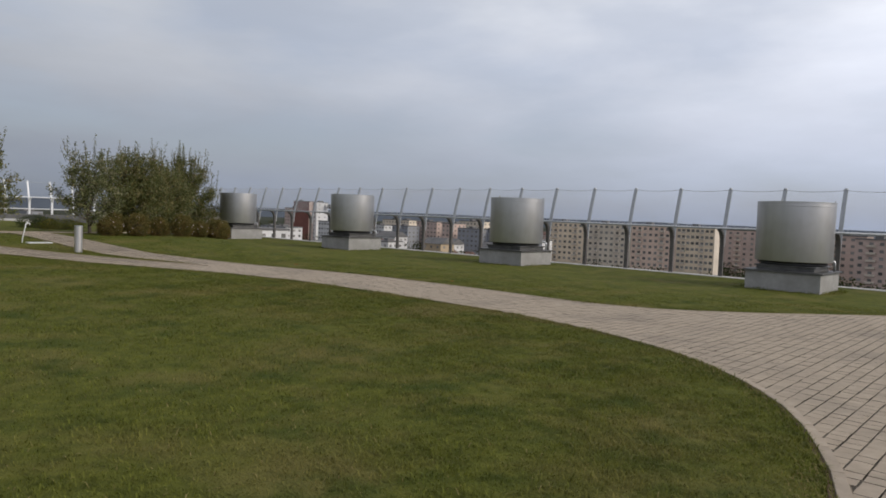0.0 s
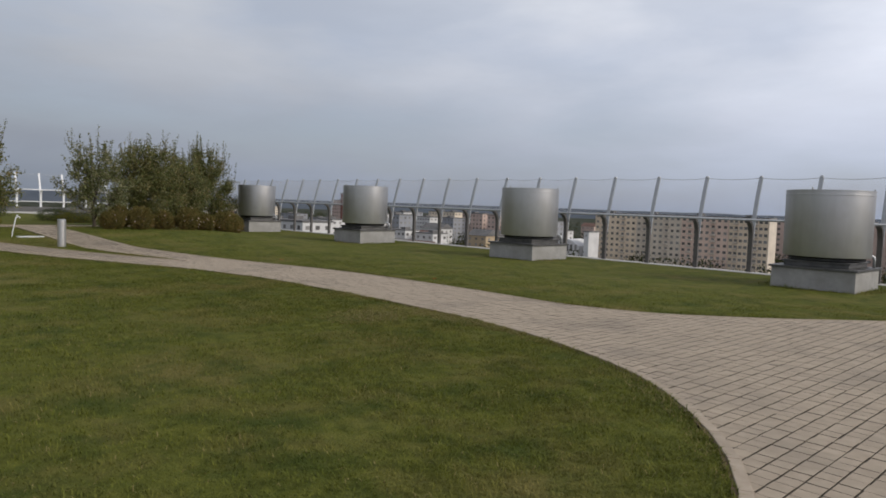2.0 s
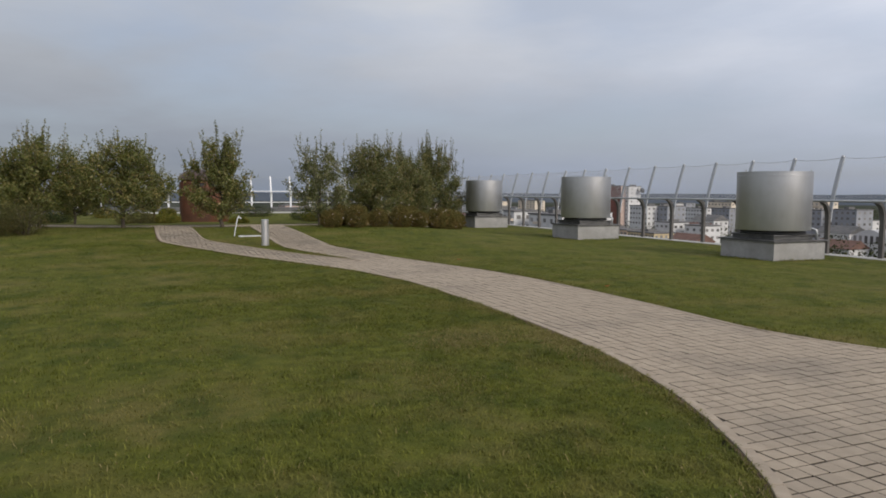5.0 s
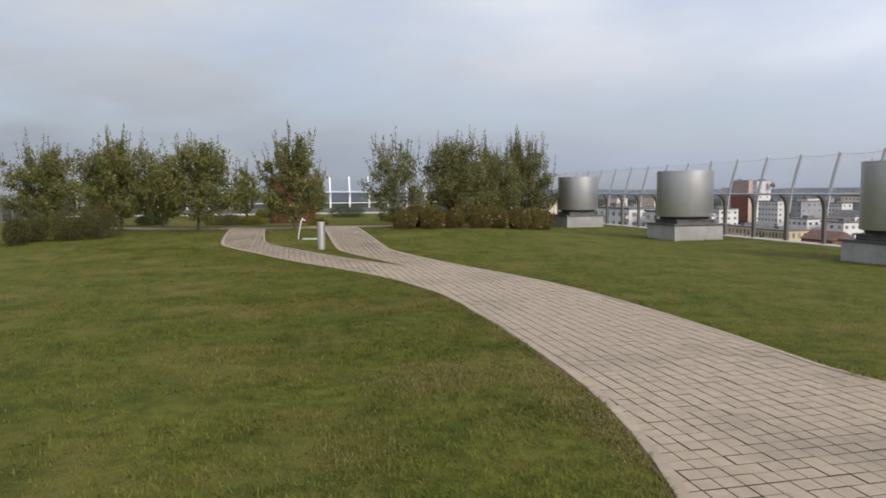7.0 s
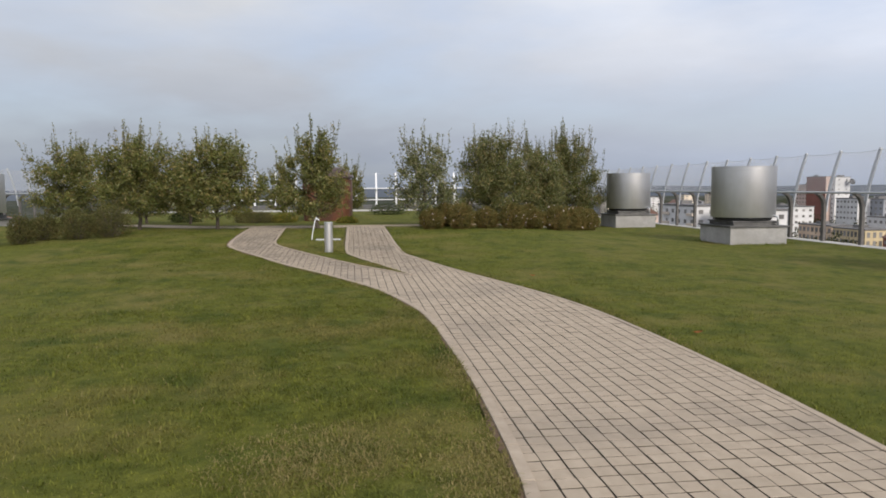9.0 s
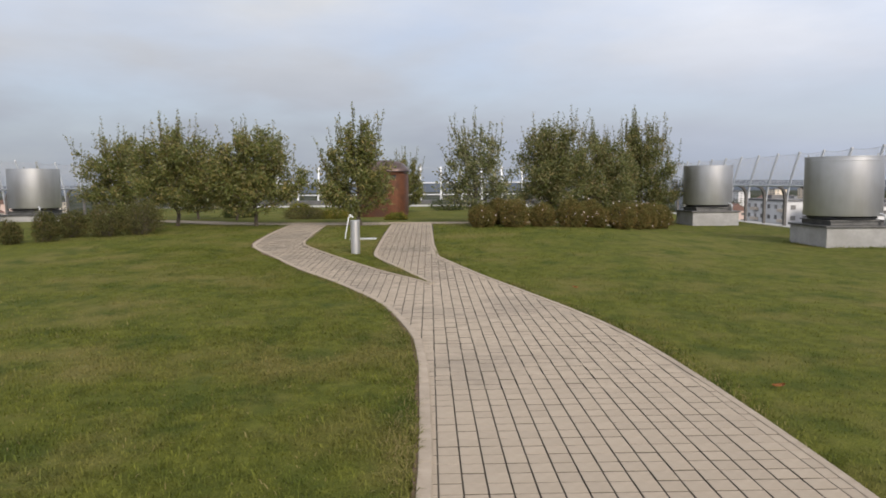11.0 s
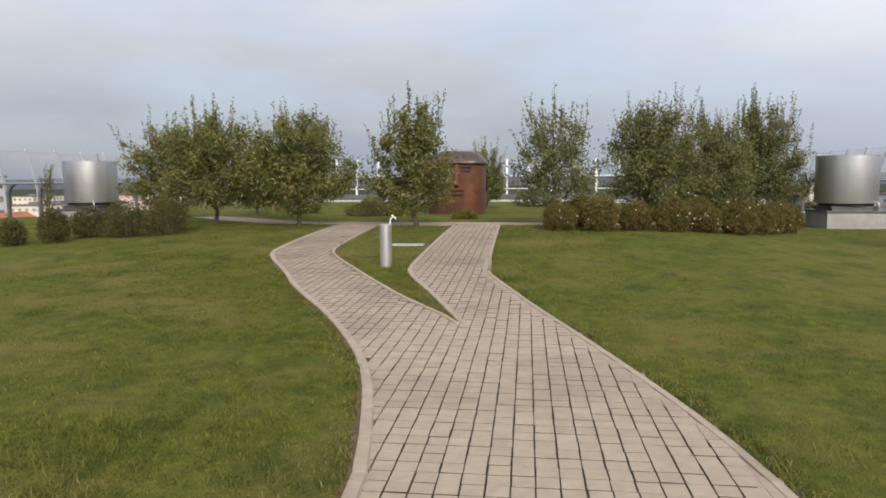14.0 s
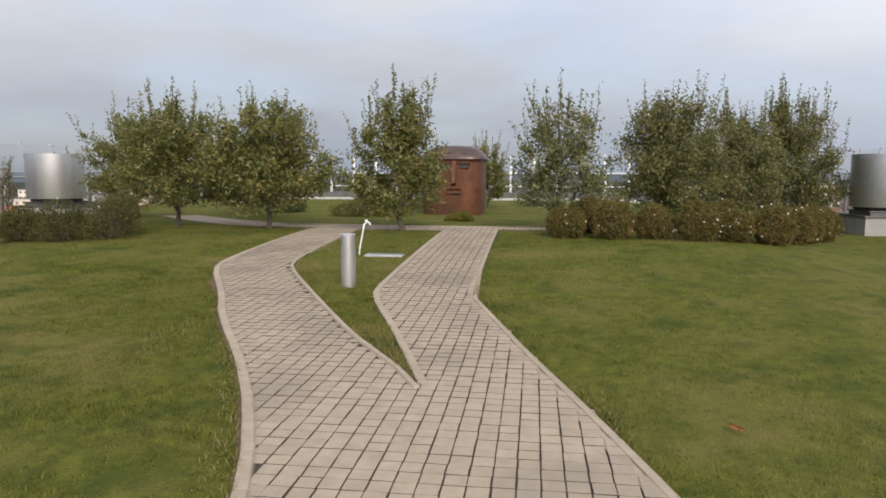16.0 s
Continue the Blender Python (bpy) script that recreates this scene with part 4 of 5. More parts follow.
# the two-part tower
block("tower_block", "tall tower with windowless red-brown wall", -458.0, -438.0, 328, 4, 8.3, M_W_RED, 3, 2, 3.2, win=(1.2, 1.0), gable=M_W_BROWN)
white_tower = block("tower_block", "tall white tower joined to a red-brown one", -444.0, -434.0, 332.2, 11, 7.9, M_W_WHITE, 9, 2, 3.2, win=(1.1, 1.0), side_bays=2)
bm = bmesh.new()
box(bm, -434.0, 341.6, 4.0, -430.2, 342.2, 4.6, bevel=0.1)
box(bm, -433.4, 339.4, 4.6, -432.8, 340.0, 6.0, bevel=0.1)
bmesh.ops.create_cone(bm, cap_ends=True, segments=20, radius1=2.1, radius2=0.5, depth=1.0, matrix=Matrix.Translation((-430.0, 342.0, 5.2)) @ Matrix.Rotation(radians(70), 4, "Y"))
part("dish_antenna", bm, M_DARK, white_tower, "dark dish antenna on a bracket")
block("apartment_block", "brown panel apartment block in the haze", -494, -460, 345, 10, 3.0, M_W_BROWN, 9, 10, 2.85, side_bays=2)
block("low_block", "white four-storey flats with balconies", -214, -190, 105, 10, -3.8, M_W_WHITE, 4, 6, 2.9, balcony=True, side_bays=3, roof=M_ROOF_FELT)
block("low_block", "white four-storey flats with balconies", -186, -167, 108, 10, -4.4, M_W_WHITE, 4, 5, 2.9, balcony=True, side_bays=3)
block("low_block", "white flats seen between fan drums", -330, -314, 220, 11, -8.2, M_W_WHITE, 5, 5, 2.9, side_bays=3)
block("office_block", "grey office block with rows of windows", -372, -340, 290, 14, -5.4, M_W_STEELGREY, 5, 9, 3.2, side_bays=4)
block("office_block", "white office block with rows of windows", -366, -349, 282, 10, -5.2, M_W_WHITE, 4, 6, 3.0, side_bays=3)
block("tower_block", "white high-rise flats with many windows", -420, -406, 350, 10, -4.6, M_W_WHITE, 8, 6, 2.9, side_bays=4)
block("school", "ochre building with white-framed windows", -259, -241, 200, 13, -15.0, M_W_SCHOOL, 3, 9, 3.3, win=(1.25, 2.1), side_bays=5)
block("school", "peach-coloured low building with tall windows", -282, -261, 201, 12, -14.6, M_W_PEACH, 3, 8, 3.3, win=(1.5, 1.9), side_bays=4)
block("house", "white modern house with flat roof", -260, -248, 216, 9, -10.8, M_W_WHITE, 3, 4, 3.2, side_bays=3)
block("house", "white modern house with flat roof", -244, -232, 219, 9, -11.6, M_W_WHITE, 3, 3, 3.2, side_bays=3)
block("house", "low brick house with red tiled roof", -225, -210, 194, 10, -16.5, M_W_RED, 2, 5, 3.0, roof=M_ROOF_RED, pitched=True, side_bays=3)
block("apartment_block", "grey high-rise flats in the haze", -415, -385, 385, 14, -3.4, M_W_GREY, 8, 9, 2.9, side_bays=4)
for x0, x1, y0, top, wall, fl, by in ((-362, -346, 345, -7.0, M_W_STEELGREY, 8, 5), (-352, -332, 360, -3.4, M_W_BROWN, 10, 6), (-326, -312, 372, -4.8, M_W_BROWN, 9, 5), (-318, -296, 368, -1.8, M_W_GREY, 10, 7),
                                      (-282, -262, 325, -6.0, M_W_STEELGREY, 8, 6), (-300, -290, 330, -3.5, M_W_BROWN, 8, 3), (-262, -246, 330, -5.5, M_W_STEELGREY, 9, 5), (-395, -378, 352, -7.5, M_W_WHITE, 5, 6)):
    block("apartment_block", "mid-rise flats among town trees", x0, x1, y0, 12, top, wall, fl, by, 2.85, side_bays=3, balcony=wall is M_W_GREY)
for x0, x1, y0, top in ((-232, -215, 285, -15.0), (-250, -236, 262, -18.0), (-300, -280, 262, -16.0), (-205, -188, 250, -19.0), (-272, -256, 290, -14.5), (-330, -312, 300, -13.0)):
    block("house", "low town house with pale walls", x0, x1, y0, 11, top, M_W_WHITE, 2, 5, 3.0, roof=M_ROOF_FELT if top > -16 else M_ROOF_RED, pitched=True, side_bays=3)


def arched_hall():
    """A white hall with a curved roof and a row of tall openings, next to a white slab."""
    root = tagged(new("arched_hall"), "white hall with curved roof and tall openings", "building", "town buildings")
    bm = bmesh.new()
    x0, x1, y0, zb, zt = -196.5, -181.5, 262, -32, -14.6
    n = 14
    f, b = [], []
    for i in range(n + 1):
        u = i / n
        z = zt + 3.0 * math.sin(math.pi * u)
        f.append(bm.verts.new((x0 + (x1 - x0) * u, y0, z)))
        b.append(bm.verts.new((x0 + (x1 - x0) * u, y0 + 12, z)))
    fl, fr, bl, br = (bm.verts.new(p) for p in ((x0, y0, zb), (x1, y0, zb), (x0, y0 + 12, zb), (x1, y0 + 12, zb)))
    bm.faces.new([fl, fr] + f[::-1])
    bm.faces.new([br, bl] + b)
    for i in range(n):
        bm.faces.new((f[i], f[i + 1], b[i + 1], b[i]))
    bm.faces.new((fr, br, b[-1], f[-1]))
    bm.faces.new((bl, fl, f[0], b[0]))
    part("wall", bm, M_W_WHITE, root)
    me = window_mesh(1.2, 3.0)
    for k in range(6):
        w = new("window", me)
        w.parent, w.location = root, (x0 + 1.6 + k * 2.35, y0, zt - 0.9)


arched_hall()
block("slab_tower", "narrow white slab beside the arched hall", -179.0, -176.4, 262, 8, -8.0, M_W_WHITE, 1, 1, 2.8, win=(0.6, 0.8))
# south-west quarter: its fronts look back at the roof
for x0, x1, y0, top, wall, fl, by, pit in ((-300, -272, -205, -6.0, M_W_GREY, 6, 8, False), (-262, -244, -176, -11.0, M_W_BROWN, 5, 6, False), (-190, -176, -135, -19.0, M_W_PEACH, 3, 5, True),
                                           (-172, -160, -118, -20.5, M_W_OCHRE, 3, 4, True), (-236, -218, -160, -14.0, M_W_GREY, 4, 6, False), (-330, -306, -246, -9.0, M_W_STEELGREY, 5, 7, False),
                                           (-372, -342, -240, -7.0, M_W_WHITE, 6, 8, False), (-206, -192, -152, -17.5, M_W_OCHRE, 3, 5, True), (-214, -200, -132, -18.0, M_W_BROWN, 3, 5, True),
                                           (-246, -232, -146, -16.5, M_W_PEACH, 3, 5, True), (-410, -380, -290, -5.0, M_W_GREY, 7, 9, False), (-286, -268, -168, -14.0, M_W_WHITE, 4, 6, True),
                                           (-330, -312, -196, -11.5, M_W_STEELGREY, 5, 6, False), (-455, -430, -300, -6.5, M_W_WHITE, 6, 7, False), (-182, -166, -142, -21.0, M_W_BROWN, 2, 5, True),
                                           (-420, -395, -225, -8.0, M_W_BROWN, 5, 7, False), (-500, -470, -260, -6.0, M_W_GREY, 6, 8, False)):
    block("town_house", "pale town building with red roof" if pit else "pale town building with flat roof", x0, x1, y0, 13, top - 3.0, wall, fl, by, 2.9, roof=M_ROOF_RED if pit else M_ROOF_FELT, pitched=pit, side_bays=4, back=True)

M_ROOF_ORANGE = material("roof_tiles_orange", (0.26, 0.10, 0.06), (0.36, 0.145, 0.085), 0.6, 0.9)
block("low_block", "white flats close below the roof's south side", -141.2, -119.0, -109.9, 10.5, 2.2, M_W_WHITE, 8, 7, 2.85, side_bays=3, back=True)
block("house", "low house with bright orange tiled roof", -101.0, -90.5, -68.5, 9.0, -5.6, M_W_PEACH, 2, 4, 3.0, roof=M_ROOF_ORANGE, pitched=True, side_bays=2, back=True)

# scattered small houses between the larger blocks
rs = np.random.default_rng(31)
for k in range(46):
    a, d = math.radians(rs.uniform(30, 80) if k < 34 else rs.uniform(105, 128)), rs.uniform(270, 640)
    px, py = -math.sin(a) * d, math.cos(a) * d
    wall = (M_W_OCHRE, M_W_BROWN, M_W_GREY, M_W_STEELGREY, M_W_PEACH, M_W_WHITE, M_W_BROWN)[int(rs.integers(0, 7))]
    pit = bool(rs.uniform() < 0.7)
    wid, fl = float(rs.uniform(10, 20)), int(rs.integers(2, 5))
    block("town_house", "small town house with pitched roof among trees" if pit else "low flat-roofed town building among trees", px - wid / 2, px + wid / 2, py, float(rs.uniform(9, 13)),
          -29 + 3.1 * fl + float(rs.uniform(0, 7)), wall, fl, max(2, int(wid / 4)), 3.0, roof=(M_ROOF_RED, M_ROOF_FELT, M_ROOF_RED)[int(rs.integers(0, 3))], pitched=pit, side_bays=2, back=py < 0)

for k in range(26):
    a, d = math.radians(rs.uniform(42, 82)), rs.uniform(620, 1050)
    px, py = -math.sin(a) * d, math.cos(a) * d
    wall = (M_W_BROWN, M_W_GREY, M_W_STEELGREY, M_W_STEELGREY, M_W_WHITE)[int(rs.integers(0, 5))]
    wid, fl = float(rs.uniform(18, 46)), int(rs.integers(3, 7))
    block("apartment_block", "distant town block low on the horizon", px - wid / 2, px + wid / 2, py, 14, -28 + 3.0 * fl + float(rs.uniform(0, 6)), wall, fl, max(3, int(wid / 7)), 3.0, win=(2.4, 1.3), side_bays=2)

# trees of the town, as loose clumps of leaves
rs = np.random.default_rng(77)
cl = []
for k in range(1000):
    if k < 750:
        a, d = math.radians(rs.uniform(5, 72)), rs.uniform(150, 720)
    else:
        a, d = math.radians(rs.uniform(72, 140)), rs.uniform(120, 700)
    px, py = -math.sin(a) * d, math.cos(a) * d
    tall = rs.uniform(8, 17)
    c = np.clip(rs.normal(0, 1, (330, 3)), -1.7, 1.7) * np.array([tall * 0.20, tall * 0.20, tall * 0.22]) + np.array([px, py, -32 + tall * 0.62])
    cl.append(c)
for k in range(46):
    a, d, tall = math.radians(rs.uniform(2, 30)), rs.uniform(235, 285), rs.uniform(13, 19)
    c = np.clip(rs.normal(0, 1, (330, 3)), -1.7, 1.7) * np.array([tall * 0.20, tall * 0.20, tall * 0.22]) + np.array([-math.sin(a) * d, math.cos(a) * d, -32 + tall * 0.62])
    cl.append(c)
for k in range(900):
    a, d = math.radians(rs.uniform(35, 78) if k < 600 else rs.uniform(95, 140)), rs.uniform(330, 1500)
    tall = rs.uniform(9, 17)
    c = np.clip(rs.normal(0, 1, (170, 3)), -1.7, 1.7) * np.array([tall * 0.34, tall * 0.34, tall * 0.22]) + np.array([-math.sin(a) * d, math.cos(a) * d, -32 + tall * 0.6])
    cl.append(c)
town_trees = part_mesh("town_trees", leaf_mesh("town_trees", np.concatenate(cl), 0.95, rs, 0.8, 0.0), M_TOWNTREE)
tagged(town_trees, "dark green trees between the town's buildings", "trees", kind="stuff")


# ---- kerbs ----
def resample(line, ds):
    pts = [Vector((*p, 0)) for p in line]
    # one pass of corner cutting for an even curve
    cut = [pts[0]]
    for a, b in zip(pts, pts[1:]):
        cut += [a.lerp(b, 0.25), a.lerp(b, 0.75)]
    pts = cut + [pts[-1]]
    out, left = [pts[0]], ds
    for a, b in zip(pts, pts[1:]):
        seg = (b - a).length
        while seg >= left and seg > 0:
            a = a.lerp(b, left / seg)
            out.append(a)
            seg = (b - a).length
            left = ds
        left -= seg
    return out


def kerb(line, side, label, me, width):
    """Kerb stones laid end to end on the lawn's side of a paving edge."""
    root = tagged(new("kerb"), label, "kerb", kind="structure")
    pts = resample(line, 0.5)
    for a, b in zip(pts, pts[1:]):
        d = b - a
        t = d.normalized()
        nrm = Vector((-t.y, t.x, 0)) * side
        z = float(height((a.x + b.x) / 2, (a.y + b.y) / 2))
        slope = math.atan2(float(height(b.x, b.y)) - float(height(a.x, a.y)), d.length)
        ob = new("kerb_stone", me)
        ob.parent = root
        ob.matrix_basis = pose(0, 0, 0) @ Matrix.Translation((a.x + d.x / 2 + nrm.x * -width / 2, a.y + d.y / 2 + nrm.y * -width / 2, z)) @ Matrix.Rotation(math.atan2(t.y, t.x), 4, "Z") @ Matrix.Rotation(-slope, 4, "Y") @ Matrix.Diagonal((d.length / 0.5, 1, 1, 1))
    return root


def kerb_mesh(width, side, gap, top):
    """A kerb stone with a bed of mortar and a line of dirt along its paving side."""
    bm = bmesh.new()
    box(bm, -0.2485, -width / 2, -0.16, 0.2485, width / 2, top, bevel=0.005)
    a, b = sorted((-side * (width / 2 + gap), -side * (width / 2 + 0.085)))
    box(bm, -0.247, a, -0.16, 0.247, b, -0.003, bevel=0.003)
    n = len(bm.faces)
    if gap > 0.005:
        a, b = sorted((-side * (width / 2 - 0.004), -side * (width / 2 + 0.007)))
        box(bm, -0.245, a, -0.16, 0.243, b, 0.0035)
    bm.faces.ensure_lookup_table()
    for f in bm.faces[n:]:
        f.material_index = 1
    me = bpy.data.meshes.new("kerb_stone")
    bm.to_mesh(me)
    bm.free()
    me.materials.append(M_KERB)
    me.materials.append(M_JOINT)
    return me


for line, side, width, label in ((INNER, 1, 0.075, "pale concrete kerb curving along the lawn"), (WEST_NEAR, 1, 0.06, "pale concrete kerb along the cross path"),
                                 (WEST_FAR, 1, 0.06, "pale concrete kerb along the cross path"), (OUTER[1:], 1, 0.055, "thin pale concrete kerb along the outer lawn"),
                                 (ISLAND[8:] + ISLAND[:1], -1, 0.07, "pale concrete kerb beside the grass island"), (ISLAND[:8], -1, 0.045, "thin concrete edging beside the grass island")):
    kerb(line, side, label, kerb_mesh(width, side, 0.004 if line[0] == OUTER[1] else 0.011, 0.006 if line[0] == OUTER[1] else 0.015), width)

# worn bare earth between the lawn and the inner kerb, of uneven width
M_EARTH = material("bare_earth", (0.085, 0.060, 0.040), (0.180, 0.128, 0.088), 25, 1.0, bump=0.8, bump_scale=90, spec=0.05)
def earth_width(x, y):
    return 0.02 + 0.15 * max(0, noise.noise((x * 0.62, y * 0.62, 3)) - 0.08) + 0.03 * noise.noise((x * 5, y * 5, 8))


edge = resample(INNER, 0.12)
ev, ef = [], []
for i, p in enumerate(edge):
    t = (edge[min(i + 1, len(edge) - 1)] - edge[max(i - 1, 0)]).normalized()
    nrm = Vector((-t.y, t.x, 0))
    w = max(0.008, earth_width(p.x, p.y))
    for off in (0.002, 0.01 + w):
        q = p + nrm * off
        ev.append((q.x, q.y, float(height(q.x, q.y)) + 0.005))
for i in range(len(edge) - 1):
    ef.append((2 * i, 2 * i + 1, 2 * i + 3, 2 * i + 2))
tagged(part_mesh("earth_edge", mesh_np("earth_edge", ev, ef), M_EARTH), "worn strip of bare earth along the kerb", "soil", kind="structure")

# ---- paving ----
PX = 0.1232
bed_step = 0.4
bx, by = np.meshgrid(np.arange(-33, 5.2, bed_step), np.arange(-6, 17.4, bed_step), indexing="ij")
ok = paved_distance(bx.ravel(), by.ravel()).reshape(bx.shape) > -0.62
bid = np.arange(bx.size).reshape(bx.shape)
quads = np.stack([bid[:-1, :-1], bid[1:, :-1], bid[1:, 1:], bid[:-1, 1:]], -1).reshape(-1, 4)
quads = quads[ok.ravel()[quads].all(1)]
bed = part_mesh("pavement", mesh_np("pavement", np.stack([bx.ravel(), by.ravel(), height(bx, by).ravel() - 0.0075 - 0.1 * (paved_distance(bx.ravel(), by.ravel()) < -0.05)], 1), quads), M_JOINT)
tagged(bed, "beige square concrete pavers with dark sandy joints", "paving", kind="structure")


def paver_corners(gap_x, gap_y):
    hx, hy, i = PX / 2 - gap_x / 2, PX / 2 - gap_y / 2, 0.0015
    low = [(-hx, -hy, -0.03), (hx, -hy, -0.03), (hx, hy, -0.03), (-hx, hy, -0.03)]
    rim = [(-hx, -hy, -0.0013), (hx, -hy, -0.0013), (hx, hy, -0.0013), (-hx, hy, -0.0013)]
    top = [(-hx + i, -hy + i, 0), (hx - i, -hy + i, 0), (hx - i, hy - i, 0), (-hx + i, hy - i, 0)]
    return np.array(low + rim + top)


PAVER_FACES = np.array([(8, 9, 10, 11)] + [(a, (a + 1) % 4, (a + 1) % 4 + 4, a + 4) for a in range(4)] + [(a + 4, (a + 1) % 4 + 4, (a + 1) % 4 + 8, a + 8) for a in range(4)])
ix, iy = np.meshgrid(np.arange(-33, 4.95, PX), np.arange(-5.9558, 16.95, PX), indexing="ij")
ix, iy = ix.ravel(), iy.ravel()
keep = paved_distance(ix, iy) > 0.035
ix, iy = ix[keep], iy[keep]
rs = np.random.default_rng(5)
iz = height(ix, iy) + np.clip(rs.normal(0, 0.0011, len(ix)), -0.0018, 0.0018)
# along the path the joints that run east to west are the wide ones; on the forecourt the others
court = ix > -5.0
one = (ix > -9.6) & (ix < -7.55) & (iy > 8.2) & (iy < 10.5)
single = np.nonzero(one)[0][:300]
pm = mesh_np("paver", paver_corners(0.0068, 0.0088), PAVER_FACES)
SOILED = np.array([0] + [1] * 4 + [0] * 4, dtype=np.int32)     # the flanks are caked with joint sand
pm.materials.append(M_PAVER_ONE)
pm.materials.append(M_JOINT)
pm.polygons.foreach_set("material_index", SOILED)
for k in single:
    ob = new("paver", pm)
    ob.parent, ob.location = bed, (ix[k], iy[k], iz[k])
    ob.rotation_euler = (rs.normal(0, 0.0025), rs.normal(0, 0.0025), rs.normal(0, 0.006))
rest = np.setdiff1d(np.arange(len(ix)), single)
vs, fs = [], []
ca, cb = paver_corners(0.0068, 0.0088), paver_corners(0.0098, 0.0070)
tilt = rs.normal(0, 0.0025, (len(ix), 2))
grow, turn, shift = rs.uniform(0.984, 1.007, (len(ix), 2)), rs.normal(0, 0.012, len(ix)), rs.normal(0, 0.0014, (len(ix), 2))
for j, k in enumerate(rest):
    c = (cb if court[k] else ca).copy()
    c[:, :2] = c[:, :2] * grow[k] + c[:, 1::-1] * np.array([-turn[k], turn[k]]) + shift[k]
    c[:, 2] += c[:, 0] * tilt[k, 0] + c[:, 1] * tilt[k, 1]
    vs.append(c + np.array([ix[k], iy[k], iz[k]]))
    fs.append(PAVER_FACES + 12 * j)
pavers = mesh_np("pavers", np.concatenate(vs), np.concatenate(fs))
pavers.materials.append(M_PAVER)
pavers.materials.append(M_JOINT)
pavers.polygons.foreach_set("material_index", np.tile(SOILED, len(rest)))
tagged(part_mesh("pavers", pavers, M_PAVER, bed), kind="stuff")


# ---- grass ----
def blades(n, x0, x1, y0, y1, size, seed, near=3.0, band=None, spot=None):
    """Short blades, thinning out away from the paths; band keeps to a strip by the kerb, spot to a round patch."""
    rs = np.random.default_rng(seed)
    x, y = rs.uniform(x0, x1, n), rs.uniform(y0, y1, n)
    d = paved_distance(x, y)
    ok = (d < -0.004) & (rs.uniform(0, 1, n) < 1 / (1 + (np.abs(d) / near) ** 2.2))
    if band:
        clump = np.array([noise.noise((px * 0.9, py * 0.9, 5.0)) for px, py in zip(x, y)])
        ok &= (d > -band * (1 + clump)) & (clump + rs.normal(0, 0.15, n) > -0.05)
    if spot:
        r = np.hypot((x - spot[0]) / spot[2], (y - spot[1]) / spot[3])
        ok &= r < rs.uniform(0.1, 1.0, n) ** 0.7
    x, y, d = x[ok], y[ok], d[ok]
    rim = edge_distance(INNER, x, y)
    bare = np.array([e < 0.3 and e < earth_width(px, py) * 0.8 for e, px, py in zip(rim, x, y)])
    ok = ~bare | (rs.uniform(0, 1, len(x)) < 0.12)
    x, y, d = x[ok], y[ok], d[ok]
    tuft = np.array([noise.noise((px * 1.3, py * 1.3, 2.0)) + 0.7 * noise.noise((px * 6.0, py * 6.0, 9.0)) for px, py in zip(x, y)])
    ln = size * rs.uniform(0.5, 1.25, len(x)) * np.clip(1 + 0.75 * tuft, 0.35, 2) + 0.012 * np.exp(-((d + 0.03) / 0.08) ** 2)
    a = rs.uniform(0, 6.283, len(x))
    bend = rs.uniform(0.5, 1.5, len(x))
    w = rs.uniform(0.0018, 0.0036, len(x)) * (size / 0.035)
    z = height(x, y) - 0.004
    dx, dy = np.cos(a), np.sin(a)
    sx, sy = -dy * w, dx * w
    p0 = np.stack([x - sx, y - sy, z], 1)
    p1 = np.stack([x + sx, y + sy, z], 1)
    m = np.stack([x + dx * ln * bend * 0.4, y + dy * ln * bend * 0.4, z + ln * 0.55], 1)
    side = np.stack([sx, sy, 0 * sx], 1) * 0.75
    tip = np.stack([x + dx * ln * bend, y + dy * ln * bend, z + ln * (1.0 - 0.4 * bend)], 1)
    v = np.stack([p0, p1, m + side, m - side, tip], 1).reshape(-1, 3)
    k = np.arange(len(x))[:, None] * 5
    f = np.concatenate([k + np.array([[0, 1, 2]]), k + np.array([[0, 2, 3]]), k + np.array([[3, 2, 4]])], 1).reshape(-1, 3)
    return v, f


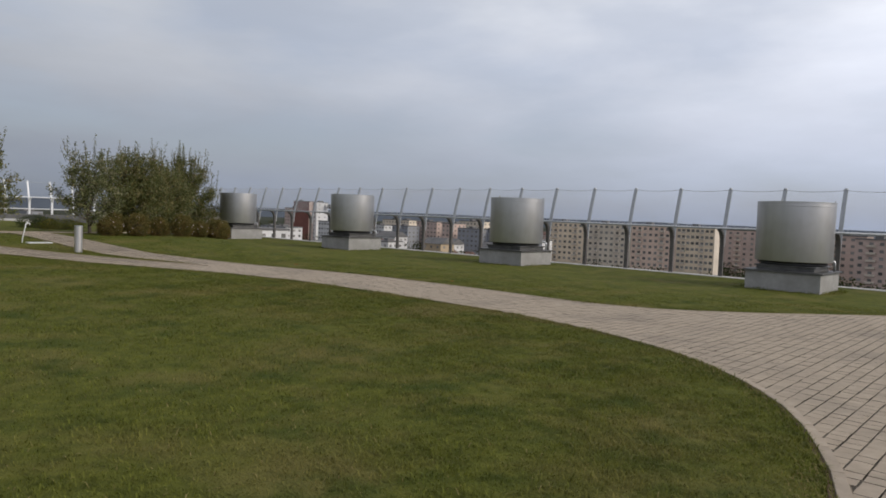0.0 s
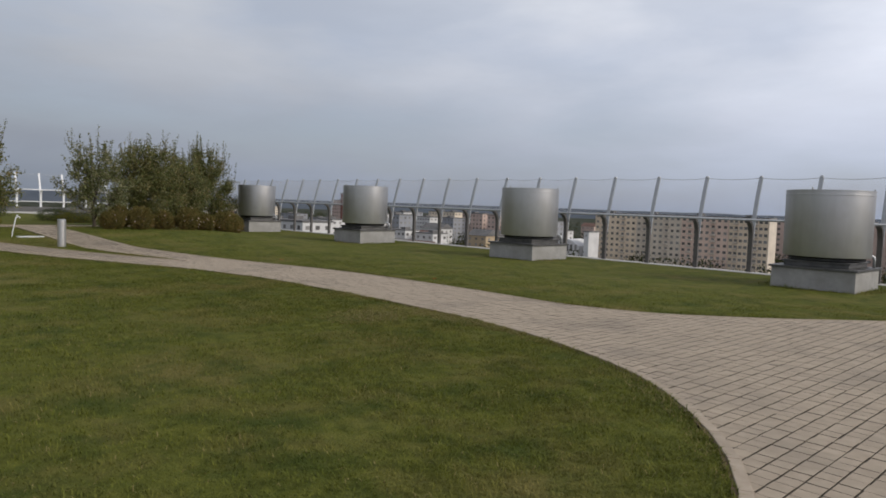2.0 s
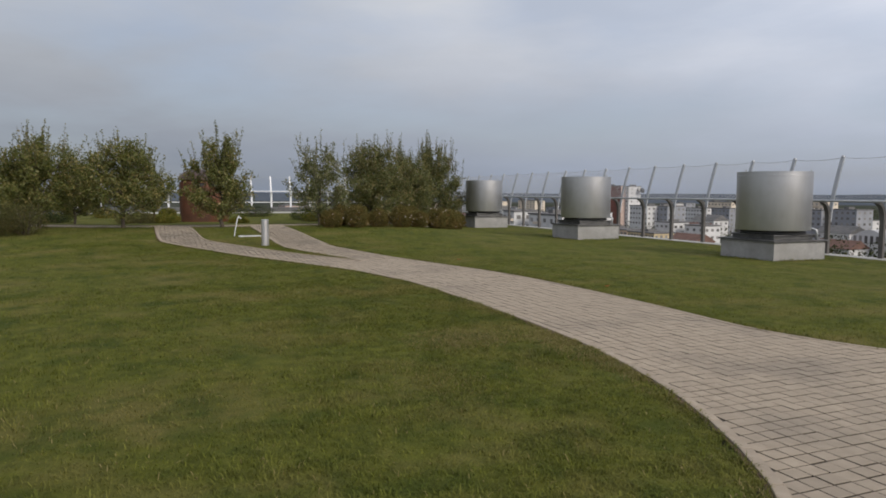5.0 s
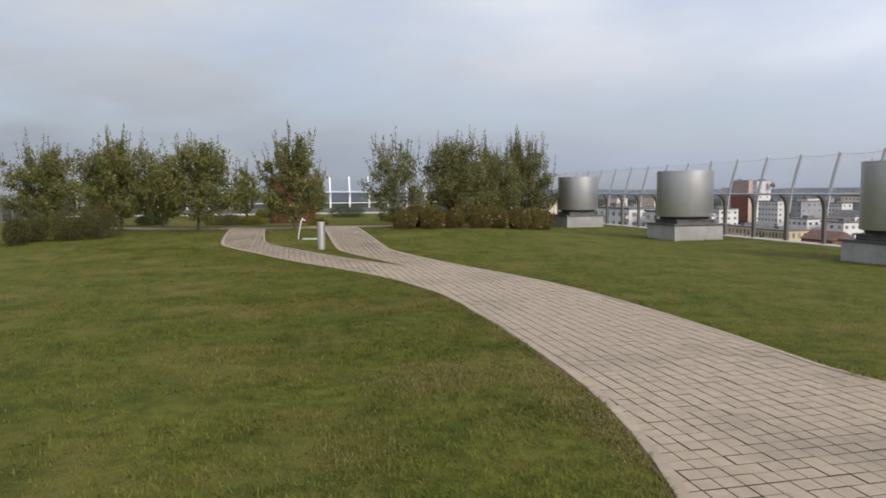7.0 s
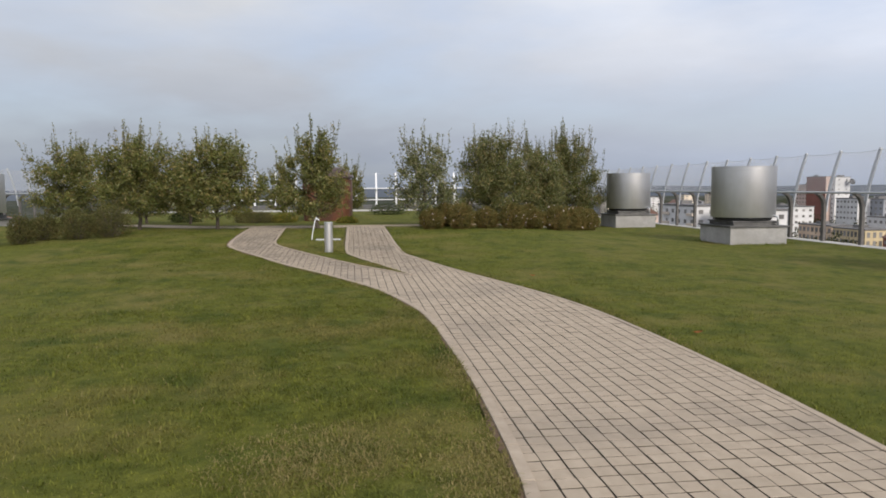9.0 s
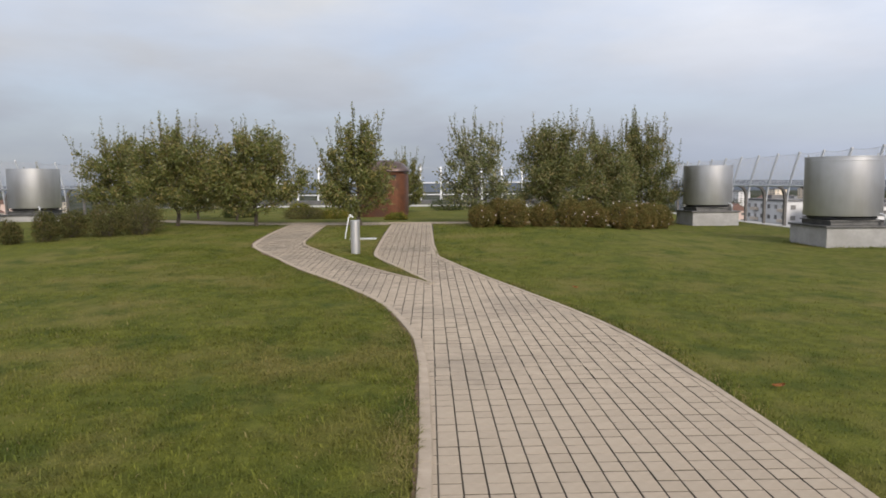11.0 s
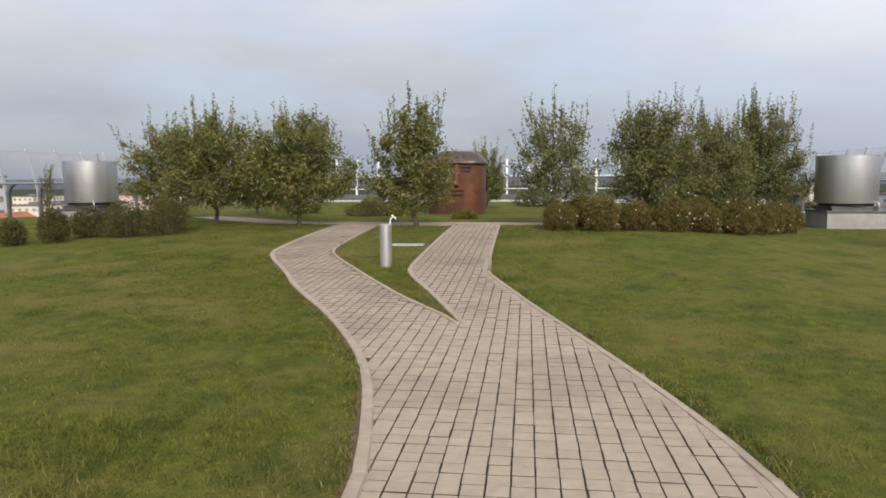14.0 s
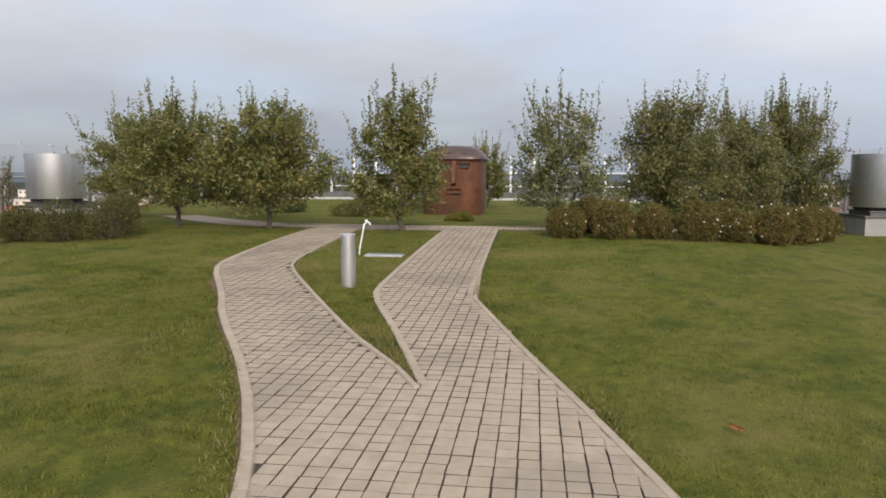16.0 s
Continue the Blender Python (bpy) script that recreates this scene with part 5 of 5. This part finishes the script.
def grass(label, mat, sets):
    vs, fs, base = [], [], 0
    for args in sets:
        v, f = blades(*args)
        vs.append(v)
        fs.append(f + base)
        base += len(v)
    ob = part_mesh("grass", mesh_np("grass", np.concatenate(vs), np.concatenate(fs)), mat)
    return tagged(ob, label, "grass", kind="stuff")


grass("short olive-green grass blades of the mown lawn", M_GRASS, (
    (600000, -12.0, -0.4, -4.5, 8.4, 0.036, 1, 3.2),
    (180000, -20.0, -12.0, 1.0, 8.4, 0.033, 2, 2.2),
    (190000, -20.0, -2.0, 8.4, 16.0, 0.033, 3, 2.2),
    (40000, -26.0, -20.0, -1.0, 13.0, 0.045, 4, 3.0),
    (8000, -12.0, -0.6, 0.5, 8.2, 0.050, 5, 6.0)))
grass("straw-coloured dry grass by the kerb and in patches", M_GRASS_DRY, (
    (110000, -16.0, -0.4, 3.0, 8.4, 0.038, 11, 3.0, 0.17),
    (40000, -16.0, -4.0, 9.3, 12.0, 0.030, 12, 3.0, 0.14),
    (24000, -8.2, -5.6, 6.0, 8.2, 0.036, 13, 9.0, None, (-6.85, 7.12, 0.6, 0.72)),
    (16000, -7.6, -4.4, 7.3, 8.3, 0.036, 17, 9.0, None, (-6.0, 8.05, 1.5, 0.36)),
    (3000, -6.4, -4.4, 5.6, 7.0, 0.030, 14, 9.0, None, (-5.4, 6.4, 0.9, 0.5)),
    (24000, -22.0, -15.4, 5.6, 8.2, 0.034, 15, 3.0, 0.7),
    (7000, -14.0, -0.6, 0.5, 8.2, 0.038, 16, 6.0)))
grass("longer green tufts that lean over the kerb", M_GRASS, (
    (60000, -20.0, -2.0, 8.4, 14.0, 0.050, 21, 3.0, 0.16),
    (60000, -20.0, -0.4, 1.0, 8.4, 0.048, 22, 3.0, 0.14),
    (5000, -6.5, -4.0, 18.1, 20.5, 0.075, 23, 40.0, None, (-5.25, 19.3, 1.5, 1.5)),
    (5000, -15.3, -12.9, 18.1, 20.5, 0.075, 24, 40.0, None, (-14.08, 19.3, 1.5, 1.5)),
    (5000, -23.7, -21.3, 17.9, 20.3, 0.075, 25, 40.0, None, (-22.5, 19.1, 1.5, 1.5))))
